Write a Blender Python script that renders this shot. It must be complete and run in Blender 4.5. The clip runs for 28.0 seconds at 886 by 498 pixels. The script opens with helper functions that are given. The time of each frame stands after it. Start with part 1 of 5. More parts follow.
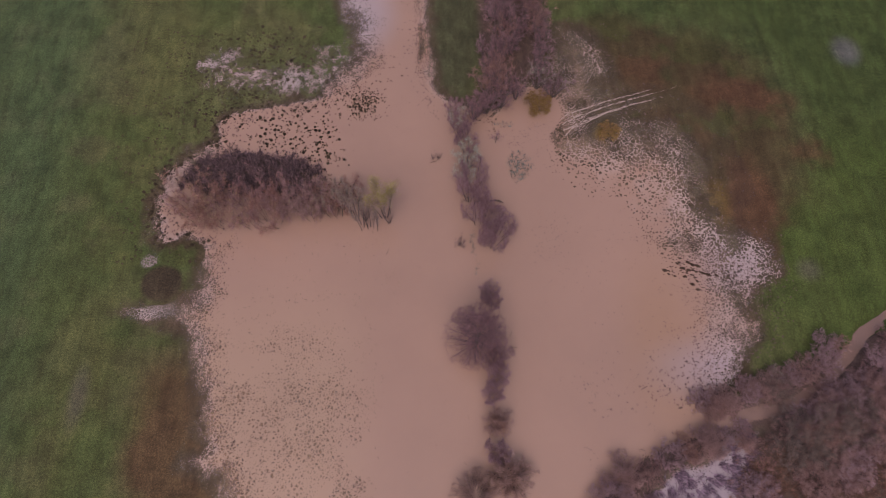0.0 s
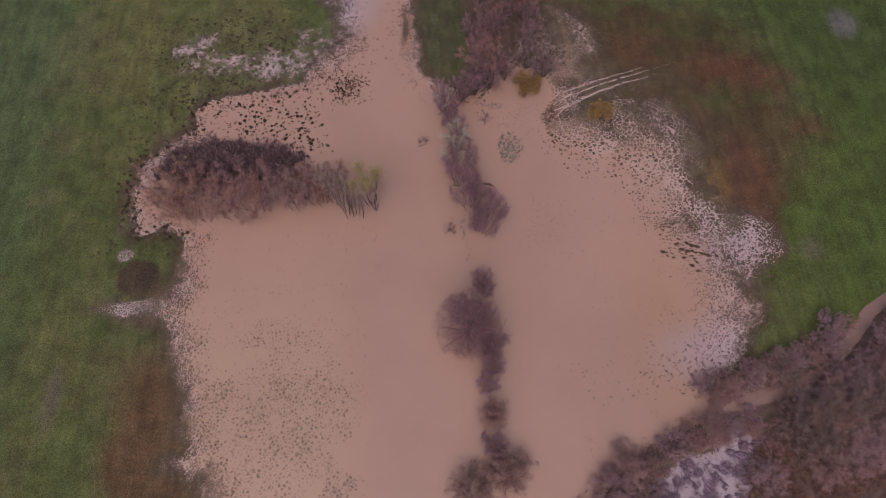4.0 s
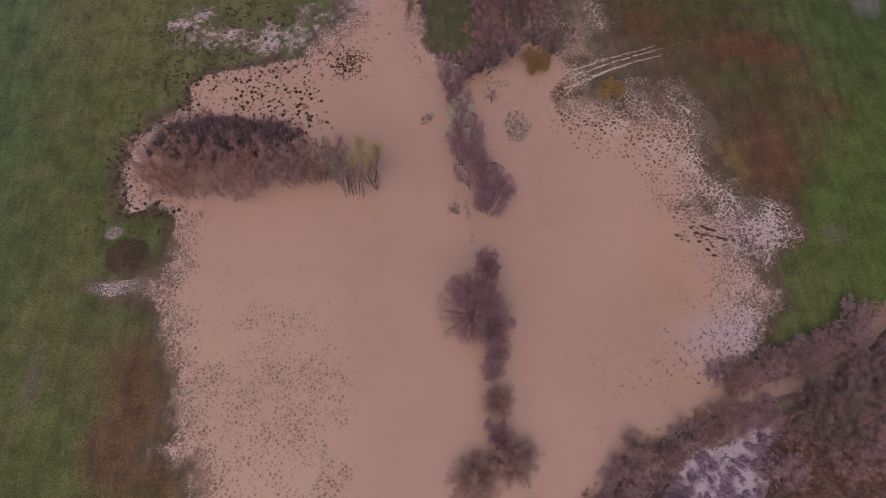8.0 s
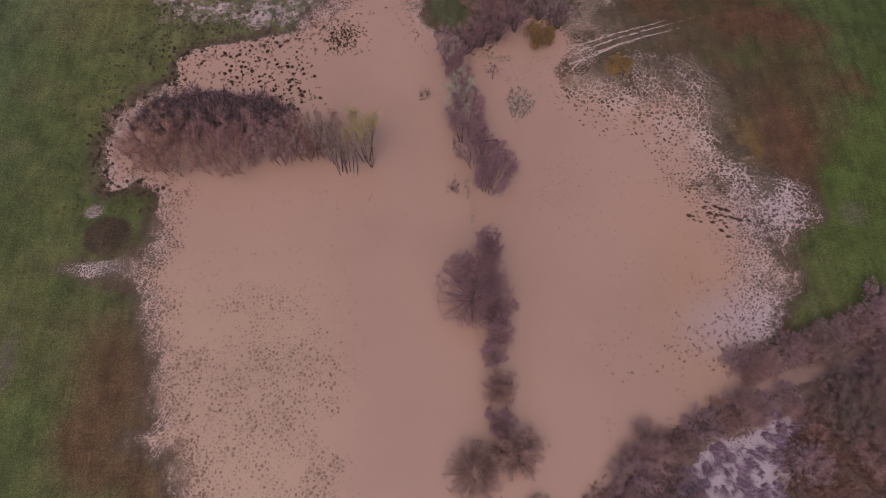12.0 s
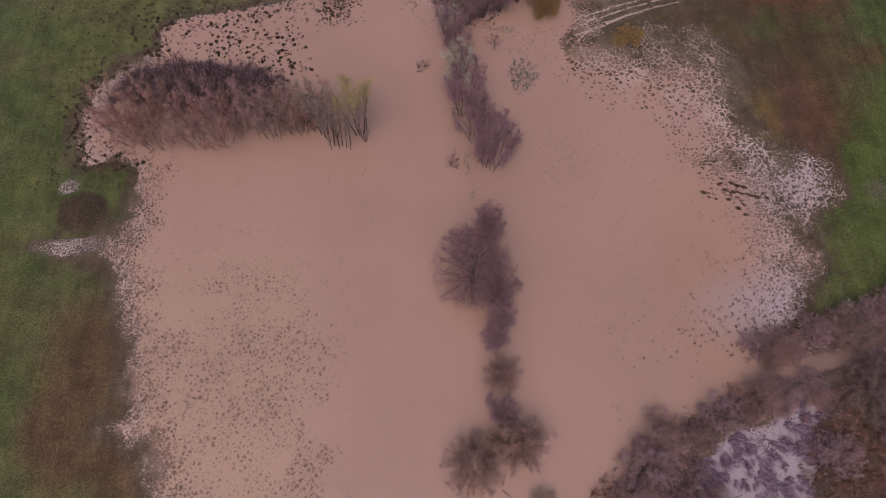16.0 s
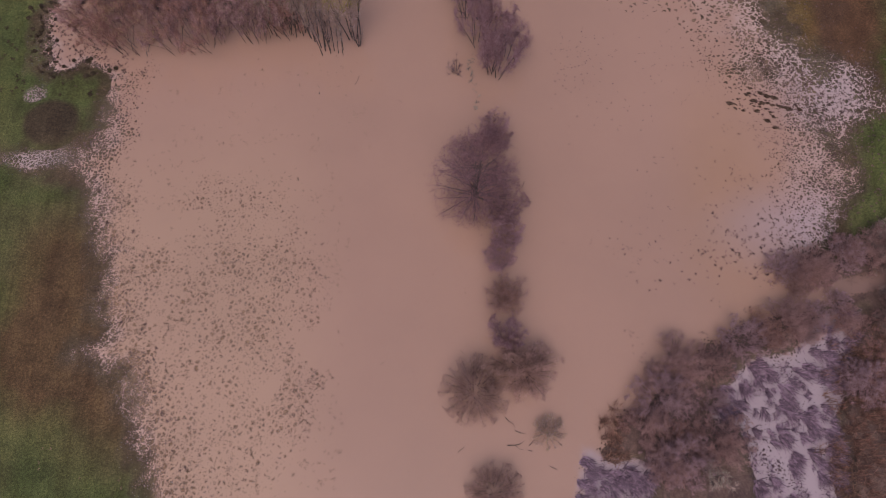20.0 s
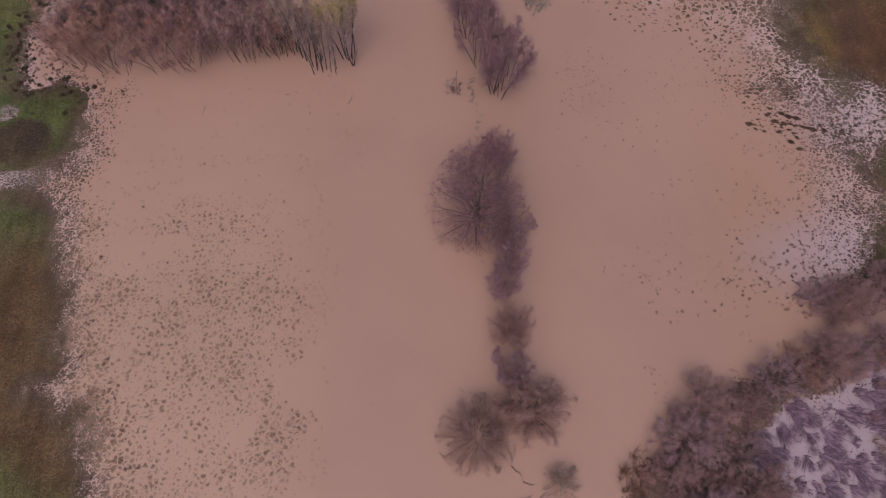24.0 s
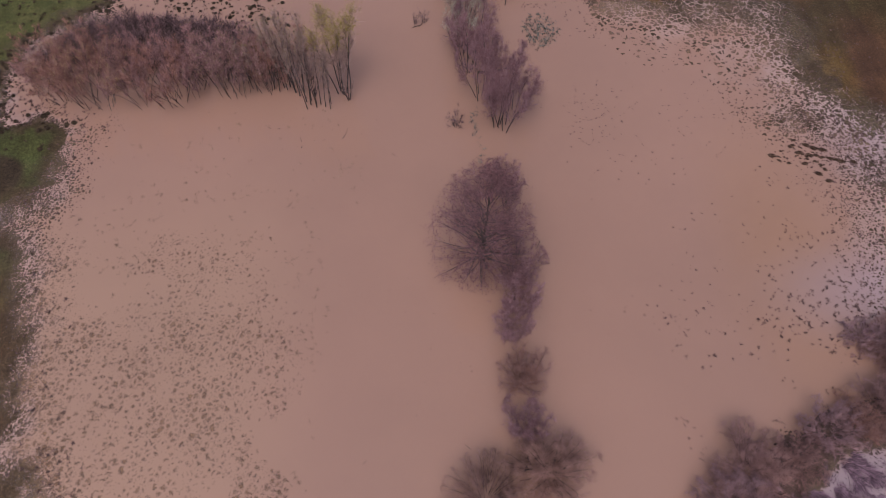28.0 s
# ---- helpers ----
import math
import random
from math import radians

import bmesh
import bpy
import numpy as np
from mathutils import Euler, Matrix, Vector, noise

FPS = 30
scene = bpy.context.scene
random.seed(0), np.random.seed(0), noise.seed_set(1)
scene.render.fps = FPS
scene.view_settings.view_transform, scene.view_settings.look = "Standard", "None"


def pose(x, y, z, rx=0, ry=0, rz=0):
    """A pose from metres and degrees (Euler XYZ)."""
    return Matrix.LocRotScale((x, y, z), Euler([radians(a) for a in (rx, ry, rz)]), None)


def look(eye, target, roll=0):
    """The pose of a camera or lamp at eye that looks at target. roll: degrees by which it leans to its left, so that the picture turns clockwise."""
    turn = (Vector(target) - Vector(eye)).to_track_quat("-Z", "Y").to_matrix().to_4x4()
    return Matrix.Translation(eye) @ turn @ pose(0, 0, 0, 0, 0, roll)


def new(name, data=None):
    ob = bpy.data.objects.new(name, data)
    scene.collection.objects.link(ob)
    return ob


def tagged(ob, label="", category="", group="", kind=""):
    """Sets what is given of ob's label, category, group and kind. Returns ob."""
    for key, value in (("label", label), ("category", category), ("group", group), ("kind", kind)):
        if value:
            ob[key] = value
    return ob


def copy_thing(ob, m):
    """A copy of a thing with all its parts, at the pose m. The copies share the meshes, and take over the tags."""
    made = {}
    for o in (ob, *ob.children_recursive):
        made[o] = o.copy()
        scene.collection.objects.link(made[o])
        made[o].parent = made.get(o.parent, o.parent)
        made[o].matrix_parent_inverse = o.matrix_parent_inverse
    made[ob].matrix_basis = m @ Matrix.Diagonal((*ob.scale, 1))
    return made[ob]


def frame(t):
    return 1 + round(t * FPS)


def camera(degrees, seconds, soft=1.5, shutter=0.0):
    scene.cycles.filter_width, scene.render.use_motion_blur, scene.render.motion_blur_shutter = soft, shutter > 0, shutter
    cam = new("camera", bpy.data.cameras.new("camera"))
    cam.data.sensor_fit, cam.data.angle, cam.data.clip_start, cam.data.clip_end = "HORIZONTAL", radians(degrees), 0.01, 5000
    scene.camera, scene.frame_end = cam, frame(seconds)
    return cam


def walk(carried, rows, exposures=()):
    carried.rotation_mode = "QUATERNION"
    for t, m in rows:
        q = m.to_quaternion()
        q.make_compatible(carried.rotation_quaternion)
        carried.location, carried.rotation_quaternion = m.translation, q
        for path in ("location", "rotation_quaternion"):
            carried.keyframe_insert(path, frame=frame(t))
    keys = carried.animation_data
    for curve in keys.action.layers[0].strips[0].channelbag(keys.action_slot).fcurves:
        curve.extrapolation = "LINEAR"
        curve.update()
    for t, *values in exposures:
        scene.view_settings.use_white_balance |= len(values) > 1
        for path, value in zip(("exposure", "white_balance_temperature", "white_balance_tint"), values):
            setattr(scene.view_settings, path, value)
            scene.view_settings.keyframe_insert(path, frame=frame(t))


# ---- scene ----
cam = camera(68.5, 28.0, soft=0.5)
PATH = [
    (0, (-1.92, 9.72, 74.15), (-1.22, 29.41, 28.19), 1.11),
    (0.5, (-1.84, 9.79, 73.77), (-0.95, 29.46, 27.81), 1.09),
    (1, (-1.76, 9.83, 73.37), (-0.73, 29.51, 27.42), 1.15),
    (1.5, (-1.70, 9.84, 72.95), (-0.57, 29.52, 27.00), 1.11),
    (2, (-1.65, 9.82, 72.51), (-0.51, 29.47, 26.55), 1.15),
    (2.5, (-1.61, 9.78, 72.06), (-0.46, 29.40, 26.09), 1.04),
    (3, (-1.58, 9.72, 71.60), (-0.44, 29.33, 25.62), 0.95),
    (3.5, (-1.55, 9.65, 71.12), (-0.34, 29.24, 25.13), 1.10),
    (5.5, (-1.50, 9.25, 69.10), (-0.25, 28.94, 23.16), 1.23),
    (6, (-1.50, 9.13, 68.57), (-0.32, 28.82, 22.63), 1.18),
    (6.5, (-1.49, 9.01, 68.03), (-0.40, 28.74, 22.10), 1.26),
    (7, (-1.49, 8.89, 67.49), (-0.42, 28.62, 21.56), 1.12),
    (7.5, (-1.48, 8.77, 66.94), (-0.48, 28.55, 21.03), 1.16),
    (8, (-1.48, 8.65, 66.38), (-0.50, 28.48, 20.50), 1.07),
    (8.5, (-1.47, 8.53, 65.82), (-0.53, 28.47, 19.98), 1.08),
    (9, (-1.47, 8.41, 65.25), (-0.54, 28.42, 19.44), 1.08),
    (9.5, (-1.46, 8.30, 64.67), (-0.50, 28.35, 18.88), 1.00),
    (10, (-1.45, 8.19, 64.09), (-0.47, 28.24, 18.30), 1.18),
    (10.5, (-1.44, 8.08, 63.50), (-0.42, 28.18, 17.73), 1.22),
    (11, (-1.42, 7.98, 62.91), (-0.40, 28.10, 17.15), 1.26),
    (11.5, (-1.40, 7.88, 62.31), (-0.37, 28.03, 16.57), 1.26),
    (12, (-1.38, 7.78, 61.71), (-0.35, 27.99, 15.99), 1.27),
    (12.5, (-1.36, 7.69, 61.11), (-0.33, 27.94, 15.40), 1.26),
    (14.5, (-1.24, 7.37, 58.63), (-0.23, 27.83, 13.01), 1.30),
    (15, (-1.21, 7.30, 57.99), (-0.20, 27.78, 12.39), 1.30),
    (15.5, (-1.17, 7.24, 57.36), (-0.16, 27.73, 11.76), 1.32),
    (16, (-1.13, 7.17, 56.71), (-0.11, 27.69, 11.13), 1.31),
    (16.5, (-1.09, 7.11, 56.07), (-0.10, 27.59, 10.46), 1.25),
    (17, (-1.04, 7.05, 55.41), (-0.13, 27.03, 9.59), 1.29),
    (17.5, (-1.00, 6.99, 54.76), (-0.14, 26.46, 8.71), 1.22),
    (18, (-0.96, 6.93, 54.09), (-0.13, 24.64, 7.34), 1.40),
    (18.5, (-0.91, 6.88, 53.43), (-0.15, 23.46, 6.26), 1.45),
    (19, (-0.87, 6.82, 52.76), (-0.16, 23.38, 5.58), 1.18),
    (19.5, (-0.83, 6.76, 52.08), (-0.16, 23.30, 4.90), 1.12),
    (20, (-0.78, 6.71, 51.40), (-0.14, 23.25, 4.22), 0.99),
    (20.5, (-0.74, 6.65, 50.72), (-0.13, 23.27, 3.56), 0.87),
    (22.5, (-0.60, 6.42, 47.95), (-0.05, 24.66, 1.40), 0.52),
    (23, (-0.57, 6.37, 47.25), (0.02, 25.37, 1.01), 0.62),
    (23.5, (-0.55, 6.31, 46.55), (0.06, 26.14, 0.66), 0.57),
    (24, (-0.53, 6.25, 45.85), (0.09, 26.90, 0.32), 0.65),
    (24.5, (-0.51, 6.19, 45.15), (0.13, 27.73, 0.03), 0.56),
    (25, (-0.51, 6.14, 44.46), (0.12, 28.47, -0.27), 0.46),
    (25.5, (-0.50, 6.09, 43.76), (0.09, 29.27, -0.53), 0.34),
    (26, (-0.51, 6.04, 43.07), (0.03, 30.11, -0.75), 0.23),
    (26.5, (-0.52, 6.00, 42.38), (0.03, 30.85, -1.00), 0.09),
    (27, (-0.53, 5.96, 41.70), (0.04, 31.15, -1.49), 0.01),
    (27.5, (-0.56, 5.93, 41.03), (0.02, 31.42, -1.98), 0.06),
    (28, (-0.59, 5.91, 40.36), (0.07, 31.73, -2.45), 0.07),
]
walk(cam, [(t, look(eye, target, roll)) for t, eye, target, roll in PATH], exposures=[(0, 0.01, 6100, 11), (28, 0.01, 6100, 11)])

# ---- light: flat overcast sky ----
SUN_HIGH, SUN_TURN = radians(62), radians(195)
world = bpy.data.worlds.new("overcast_sky")
scene.world = world
world.use_nodes = True
wn = world.node_tree.nodes
sky = wn.new("ShaderNodeTexSky")
sky.sky_type, sky.sun_disc = "NISHITA", False
sky.sun_elevation, sky.sun_rotation = SUN_HIGH, SUN_TURN
sky.air_density, sky.dust_density, sky.ozone_density = 0.8, 6.0, 0.5
wn["Background"].inputs["Strength"].default_value = 0.16
world.node_tree.links.new(sky.outputs["Color"], wn["Background"].inputs["Color"])
sun_data = bpy.data.lights.new("sun", "SUN")
sun_data.energy, sun_data.angle, sun_data.color = 0.5, radians(36), (1.0, 0.93, 0.88)
sun = new("sun", sun_data)
sun.matrix_world = look((60 * math.sin(SUN_TURN) * math.cos(SUN_HIGH), 60 * math.cos(SUN_TURN) * math.cos(SUN_HIGH), 60 * math.sin(SUN_HIGH)), (0, 0, 0))


# ---- materials ----
def material(name, rough=0.8, spec=0.3):
    m = bpy.data.materials.new(name)
    m.use_nodes = True
    b = m.node_tree.nodes["Principled BSDF"]
    b.inputs["Roughness"].default_value = rough
    b.inputs["Specular IOR Level"].default_value = spec
    return m, m.node_tree.nodes, m.node_tree.links, b


def noise_node(nodes, links, scale, detail=4.0, rough=0.6, coord=None, stretch=None):
    n = nodes.new("ShaderNodeTexNoise")
    n.inputs["Scale"].default_value = scale
    n.inputs["Detail"].default_value = detail
    n.inputs["Roughness"].default_value = rough
    if coord is not None:
        if stretch:
            mp = nodes.new("ShaderNodeMapping")
            mp.inputs["Scale"].default_value = stretch
            links.new(coord, mp.inputs["Vector"])
            coord = mp.outputs["Vector"]
        links.new(coord, n.inputs["Vector"])
    return n


def ramp_node(nodes, links, fac, stops):
    r = nodes.new("ShaderNodeValToRGB")
    e = r.color_ramp.elements
    while len(e) < len(stops):
        e.new(0.5)
    for k, (pos, col) in zip(e, stops):
        k.position = pos
        k.color = (*col, 1)
    links.new(fac, r.inputs["Fac"])
    return r


def mix_node(nodes, links, a, b, fac, blend="MIX"):
    m = nodes.new("ShaderNodeMix")
    m.data_type, m.blend_type = "RGBA", blend
    for socket, value in ((m.inputs[6], a), (m.inputs[7], b), (m.inputs[0], fac)):
        if isinstance(value, (int, float)):
            socket.default_value = value
        elif isinstance(value, tuple):
            socket.default_value = (*value, 1)
        else:
            links.new(value, socket)
    return m.outputs[2]


def bump_node(nodes, links, height, strength, distance, bsdf):
    b = nodes.new("ShaderNodeBump")
    b.inputs["Strength"].default_value = strength
    b.inputs["Distance"].default_value = distance
    links.new(height, b.inputs["Height"])
    links.new(b.outputs["Normal"], bsdf.inputs["Normal"])


def ground_material():
    m, n, l, b = material("meadow_soil", 0.95, 0.1)
    geo = n.new("ShaderNodeNewGeometry").outputs["Position"]
    col = n.new("ShaderNodeVertexColor")
    col.layer_name = "cover"
    blades = noise_node(n, l, 5.0, 8, 0.78, geo)
    patch = noise_node(n, l, 0.33, 5, 0.65, geo)
    tips = noise_node(n, l, 11.0, 3, 0.7, geo)
    streak = noise_node(n, l, 0.5, 4, 0.6, geo, (2.2, 0.45, 1))
    k1 = ramp_node(n, l, blades.outputs["Fac"], [(0.33, (0.56, 0.56, 0.58)), (0.5, (0.98, 0.98, 0.98)), (0.68, (1.55, 1.52, 1.42))])
    k2 = ramp_node(n, l, patch.outputs["Fac"], [(0.3, (0.72, 0.7, 0.72)), (0.7, (1.28, 1.25, 1.15))])
    k3 = ramp_node(n, l, streak.outputs["Fac"], [(0.35, (0.88, 0.85, 0.85)), (0.65, (1.12, 1.14, 1.12))])
    c = mix_node(n, l, col.outputs["Color"], k1.outputs["Color"], 1.0, "MULTIPLY")
    k4 = ramp_node(n, l, tips.outputs["Fac"], [(0.35, (0.7, 0.7, 0.71)), (0.5, (1.0, 1.0, 1.0)), (0.66, (1.36, 1.33, 1.27))])
    c = mix_node(n, l, c, k4.outputs["Color"], 1.0, "MULTIPLY")
    c = mix_node(n, l, c, k2.outputs["Color"], 1.0, "MULTIPLY")
    c = mix_node(n, l, c, k3.outputs["Color"], 1.0, "MULTIPLY")
    l.new(c, b.inputs["Base Color"])
    bump_node(n, l, blades.outputs["Fac"], 0.8, 0.15, b)
    return m


def water_material():
    m, n, l, b = material("muddy_flood_water", 0.04, 0.5)
    b.inputs["IOR"].default_value = 1.38
    geo = n.new("ShaderNodeNewGeometry").outputs["Position"]
    at = n.new("ShaderNodeVertexColor")
    at.layer_name = "silt_sheen"
    drift = noise_node(n, l, 0.06, 4, 0.55, geo)
    k = ramp_node(n, l, drift.outputs["Fac"], [(0.3, (0.93, 0.93, 0.93)), (0.7, (1.06, 1.05, 1.04))])
    c = mix_node(n, l, at.outputs["Color"], k.outputs["Color"], 1.0, "MULTIPLY")
    l.new(c, b.inputs["Base Color"])
    ripple = noise_node(n, l, 1.6, 3, 0.5, geo)
    bump_node(n, l, ripple.outputs["Fac"], 0.1, 0.012, b)
    # drowned leaves and litter break the surface where it is shallow
    stems = n.new("ShaderNodeTexVoronoi")
    stems.feature = "DISTANCE_TO_EDGE"
    stems.inputs["Scale"].default_value = 2.6
    warp = noise_node(n, l, 2.4, 5, 0.75, geo)
    bent = mix_node(n, l, geo, warp.outputs["Color"], 0.65, "ADD")
    l.new(bent, stems.inputs["Vector"])
    small = n.new("ShaderNodeTexVoronoi")
    small.feature = "DISTANCE_TO_EDGE"
    small.inputs["Scale"].default_value = 3.4
    l.new(bent, small.inputs["Vector"])
    part_of = n.new("ShaderNodeSeparateXYZ")
    l.new(geo, part_of.inputs[0])
    # the western rushes grow smaller than the eastern ones
    grown = n.new("ShaderNodeMapRange")
    grown.inputs["From Min"].default_value, grown.inputs["From Max"].default_value = -6.0, 8.0
    l.new(part_of.outputs["X"], grown.inputs["Value"])
    north = n.new("ShaderNodeMapRange")
    north.inputs["From Min"].default_value, north.inputs["From Max"].default_value = 30.0, 42.0
    l.new(part_of.outputs["Y"], north.inputs["Value"])
    coarse = n.new("ShaderNodeMath")
    coarse.operation = "MULTIPLY"
    l.new(grown.outputs["Result"], coarse.inputs[0])
    l.new(north.outputs["Result"], coarse.inputs[1])
    murk = n.new("ShaderNodeVertexColor")
    murk.layer_name = "murk"
    thick = n.new("ShaderNodeSeparateColor")
    l.new(murk.outputs["Color"], thick.inputs[0])
    either = n.new("ShaderNodeMath")
    either.operation = "MAXIMUM"
    l.new(coarse.outputs[0], either.inputs[0])
    l.new(thick.outputs[0], either.inputs[1])
    tuft = n.new("ShaderNodeMix")
    l.new(either.outputs[0], tuft.inputs[0])
    l.new(small.outputs["Distance"], tuft.inputs[2])
    l.new(stems.outputs["Distance"], tuft.inputs[3])
    litter = noise_node(n, l, 7.5, 4, 0.7, geo)
    # broad sedge cells with thin channels between them on the north-eastern shelf
    cells = n.new("ShaderNodeTexVoronoi")
    cells.feature = "DISTANCE_TO_EDGE"
    cells.inputs["Scale"].default_value = 1.9
    stray = noise_node(n, l, 1.1, 4, 0.7, geo)
    l.new(mix_node(n, l, bent, stray.outputs["Color"], 0.5, "ADD"), cells.inputs["Vector"])
    sedge = n.new("ShaderNodeMix")
    l.new(thick.outputs[1], sedge.inputs[0])
    l.new(tuft.outputs[0], sedge.inputs[2])
    l.new(cells.outputs["Distance"], sedge.inputs[3])

    def math_node(op, p, q, r=None):
        k = n.new("ShaderNodeMath")
        k.operation = op
        for socket, value in zip(k.inputs, (p, q, r)):
            if isinstance(value, (int, float)):
                socket.default_value = value
            elif value is not None:
                l.new(value, socket)
        return k.outputs[0]

    deep = math_node("MULTIPLY_ADD", at.outputs["Alpha"], 0.4, -0.2)
    fleck = math_node("MULTIPLY_ADD", thick.outputs[1], -0.15, 0.26)
    lift = math_node("MULTIPLY_ADD", thick.outputs[1], 0.080, -0.105)
    rough = math_node("MULTIPLY_ADD", sedge.outputs[0], -0.38, math_node("MULTIPLY_ADD", litter.outputs["Fac"], fleck, lift))
    deep = math_node("ADD", deep, rough)
    cover = n.new("ShaderNodeMapRange")
    # murkier over the drowned western meadow
    low_end = math_node("MULTIPLY_ADD", thick.outputs[0], -0.085, math_node("MULTIPLY_ADD", thick.outputs[1], 0.012, math_node("MULTIPLY_ADD", grown.outputs["Result"], 0.010, -0.025)))
    high_end = math_node("MULTIPLY_ADD", thick.outputs[0], 0.03, math_node("MULTIPLY_ADD", thick.outputs[1], -0.008, math_node("MULTIPLY_ADD", grown.outputs["Result"], -0.027, 0.055)))
    l.new(low_end, cover.inputs["From Min"])
    l.new(high_end, cover.inputs["From Max"])
    cover.inputs["To Min"].default_value = 0.02
    l.new(deep, cover.inputs["Value"])
    clear = n.new("ShaderNodeBsdfTransparent")
    mix = n.new("ShaderNodeMixShader")
    l.new(cover.outputs["Result"], mix.inputs[0])
    l.new(clear.outputs[0], mix.inputs[1])
    l.new(b.outputs[0], mix.inputs[2])
    l.new(mix.outputs[0], n["Material Output"].inputs["Surface"])
    return m


def plant_material(name, dark, light, rough=0.85, vary=0.35, scale=3.0):
    """Bark, twigs, blades and leaves: two tones by grain, shifted from plant to plant and from island to island."""
    m, n, l, b = material(name, rough, 0.15)
    geo = n.new("ShaderNodeNewGeometry")
    grain = noise_node(n, l, scale, 3, 0.6, geo.outputs["Position"])
    base = ramp_node(n, l, grain.outputs["Fac"], [(0.3, dark), (0.7, light)])
    isl = ramp_node(n, l, geo.outputs["Random Per Island"], [(0.0, (1 - vary,) * 3), (1.0, (1 + vary,) * 3)])
    info = n.new("ShaderNodeObjectInfo")
    own = ramp_node(n, l, info.outputs["Random"], [(0.0, (0.86, 0.84, 0.84)), (1.0, (1.14, 1.12, 1.12))])
    c = mix_node(n, l, base.outputs["Color"], isl.outputs["Color"], 1.0, "MULTIPLY")
    c = mix_node(n, l, c, own.outputs["Color"], 1.0, "MULTIPLY")
    l.new(c, b.inputs["Base Color"])
    return m


GROUND = ground_material()
WATER = water_material()
BARK = plant_material("wet_grey_bark", (0.07, 0.053, 0.048), (0.16, 0.12, 0.11), scale=6)
BARK_LIMB = plant_material("grey_alder_bark", (0.045, 0.034, 0.033), (0.11, 0.085, 0.08), scale=6)
BARK_DARK = plant_material("dark_wet_bark", (0.035, 0.026, 0.025), (0.09, 0.068, 0.062), scale=6)
TWIG_PURPLE = plant_material("purple_brown_twigs", (0.158, 0.089, 0.099), (0.32, 0.188, 0.214))
TWIG_ALDER = plant_material("dark_alder_twigs", (0.12, 0.066, 0.074), (0.26, 0.150, 0.166))
TWIG_GREY = plant_material("grey_brown_twigs", (0.23, 0.148, 0.132), (0.42, 0.29, 0.26))
TWIG_WILLOW = plant_material("pinkish_brown_willow_twigs", (0.215, 0.122, 0.108), (0.35, 0.212, 0.19), vary=0.15)
TWIG_POPLAR = plant_material("dull_poplar_twigs", (0.16, 0.108, 0.10), (0.31, 0.213, 0.196))
TWIG_BANK = plant_material("dull_brown_twigs", (0.22, 0.126, 0.12), (0.33, 0.193, 0.186), vary=0.15)
TWIG_DUSKY = plant_material("dusky_grey_green_twigs", (0.13, 0.088, 0.078), (0.215, 0.152, 0.135), vary=0.2)
TWIG_HAZE = plant_material("violet_brown_twigs", (0.22, 0.134, 0.147), (0.33, 0.206, 0.228), vary=0.15)
TWIG_RED = plant_material("russet_twigs", (0.18, 0.098, 0.093), (0.33, 0.19, 0.182))
TWIG_DARK = plant_material("dark_bramble_stems", (0.06, 0.037, 0.04), (0.20, 0.125, 0.135), vary=0.65)
TWIG_COPSE = plant_material("dull_russet_twigs", (0.172, 0.084, 0.073), (0.34, 0.177, 0.158), vary=0.5)
TWIG_MAUVE = plant_material("mauve_brown_twigs", (0.17, 0.092, 0.095), (0.34, 0.194, 0.20), vary=0.5)
CATKIN = plant_material("purple_catkins", (0.105, 0.047, 0.052), (0.23, 0.115, 0.128))
LEAF_YELLOW = plant_material("yellow_willow_leaves", (0.17, 0.135, 0.03), (0.32, 0.26, 0.06))
LEAF_OLIVE = plant_material("fading_olive_leaves", (0.14, 0.115, 0.05), (0.28, 0.23, 0.11))
LEAF_RUST = plant_material("dry_rust_leaves", (0.16, 0.075, 0.045), (0.32, 0.165, 0.10))
LEAF_GOLD = plant_material("golden_brown_leaves", (0.13, 0.075, 0.025), (0.27, 0.165, 0.055))
LEAF_TAN = plant_material("pale_tan_leaves", (0.24, 0.165, 0.075), (0.42, 0.30, 0.15))
LEAF_PALE = plant_material("pale_seed_heads", (0.25, 0.23, 0.17), (0.46, 0.43, 0.35))
RUSH = plant_material("dark_wet_rush", (0.026, 0.018, 0.012), (0.07, 0.049, 0.032))
RUSH_SHELF = plant_material("brown_drooping_rush", (0.045, 0.026, 0.018), (0.105, 0.066, 0.048))
RUSH_DULL = plant_material("dull_wet_sedge", (0.060, 0.036, 0.035), (0.145, 0.090, 0.084))
RUSH_BROWN = plant_material("drowned_brown_rush", (0.135, 0.088, 0.064), (0.26, 0.17, 0.125))
REED = plant_material("purple_brown_dead_reed", (0.092, 0.057, 0.078), (0.25, 0.165, 0.215), vary=0.5)
BRUSH = plant_material("brown_undergrowth", (0.088, 0.054, 0.045), (0.15, 0.097, 0.082), vary=0.15)
REED_RUST = plant_material("russet_dead_reed", (0.095, 0.046, 0.036), (0.21, 0.115, 0.086), vary=0.5)
WEED = plant_material("grey_green_weed", (0.055, 0.055, 0.047), (0.165, 0.165, 0.15), vary=0.6)
RUT_WATER = material("rut_water", 0.08, 0.6)[0]
RUT_WATER.node_tree.nodes["Principled BSDF"].inputs["Base Color"].default_value = (0.34, 0.245, 0.215, 1)
STICK = plant_material("wet_driftwood", (0.03, 0.022, 0.02), (0.09, 0.065, 0.055))


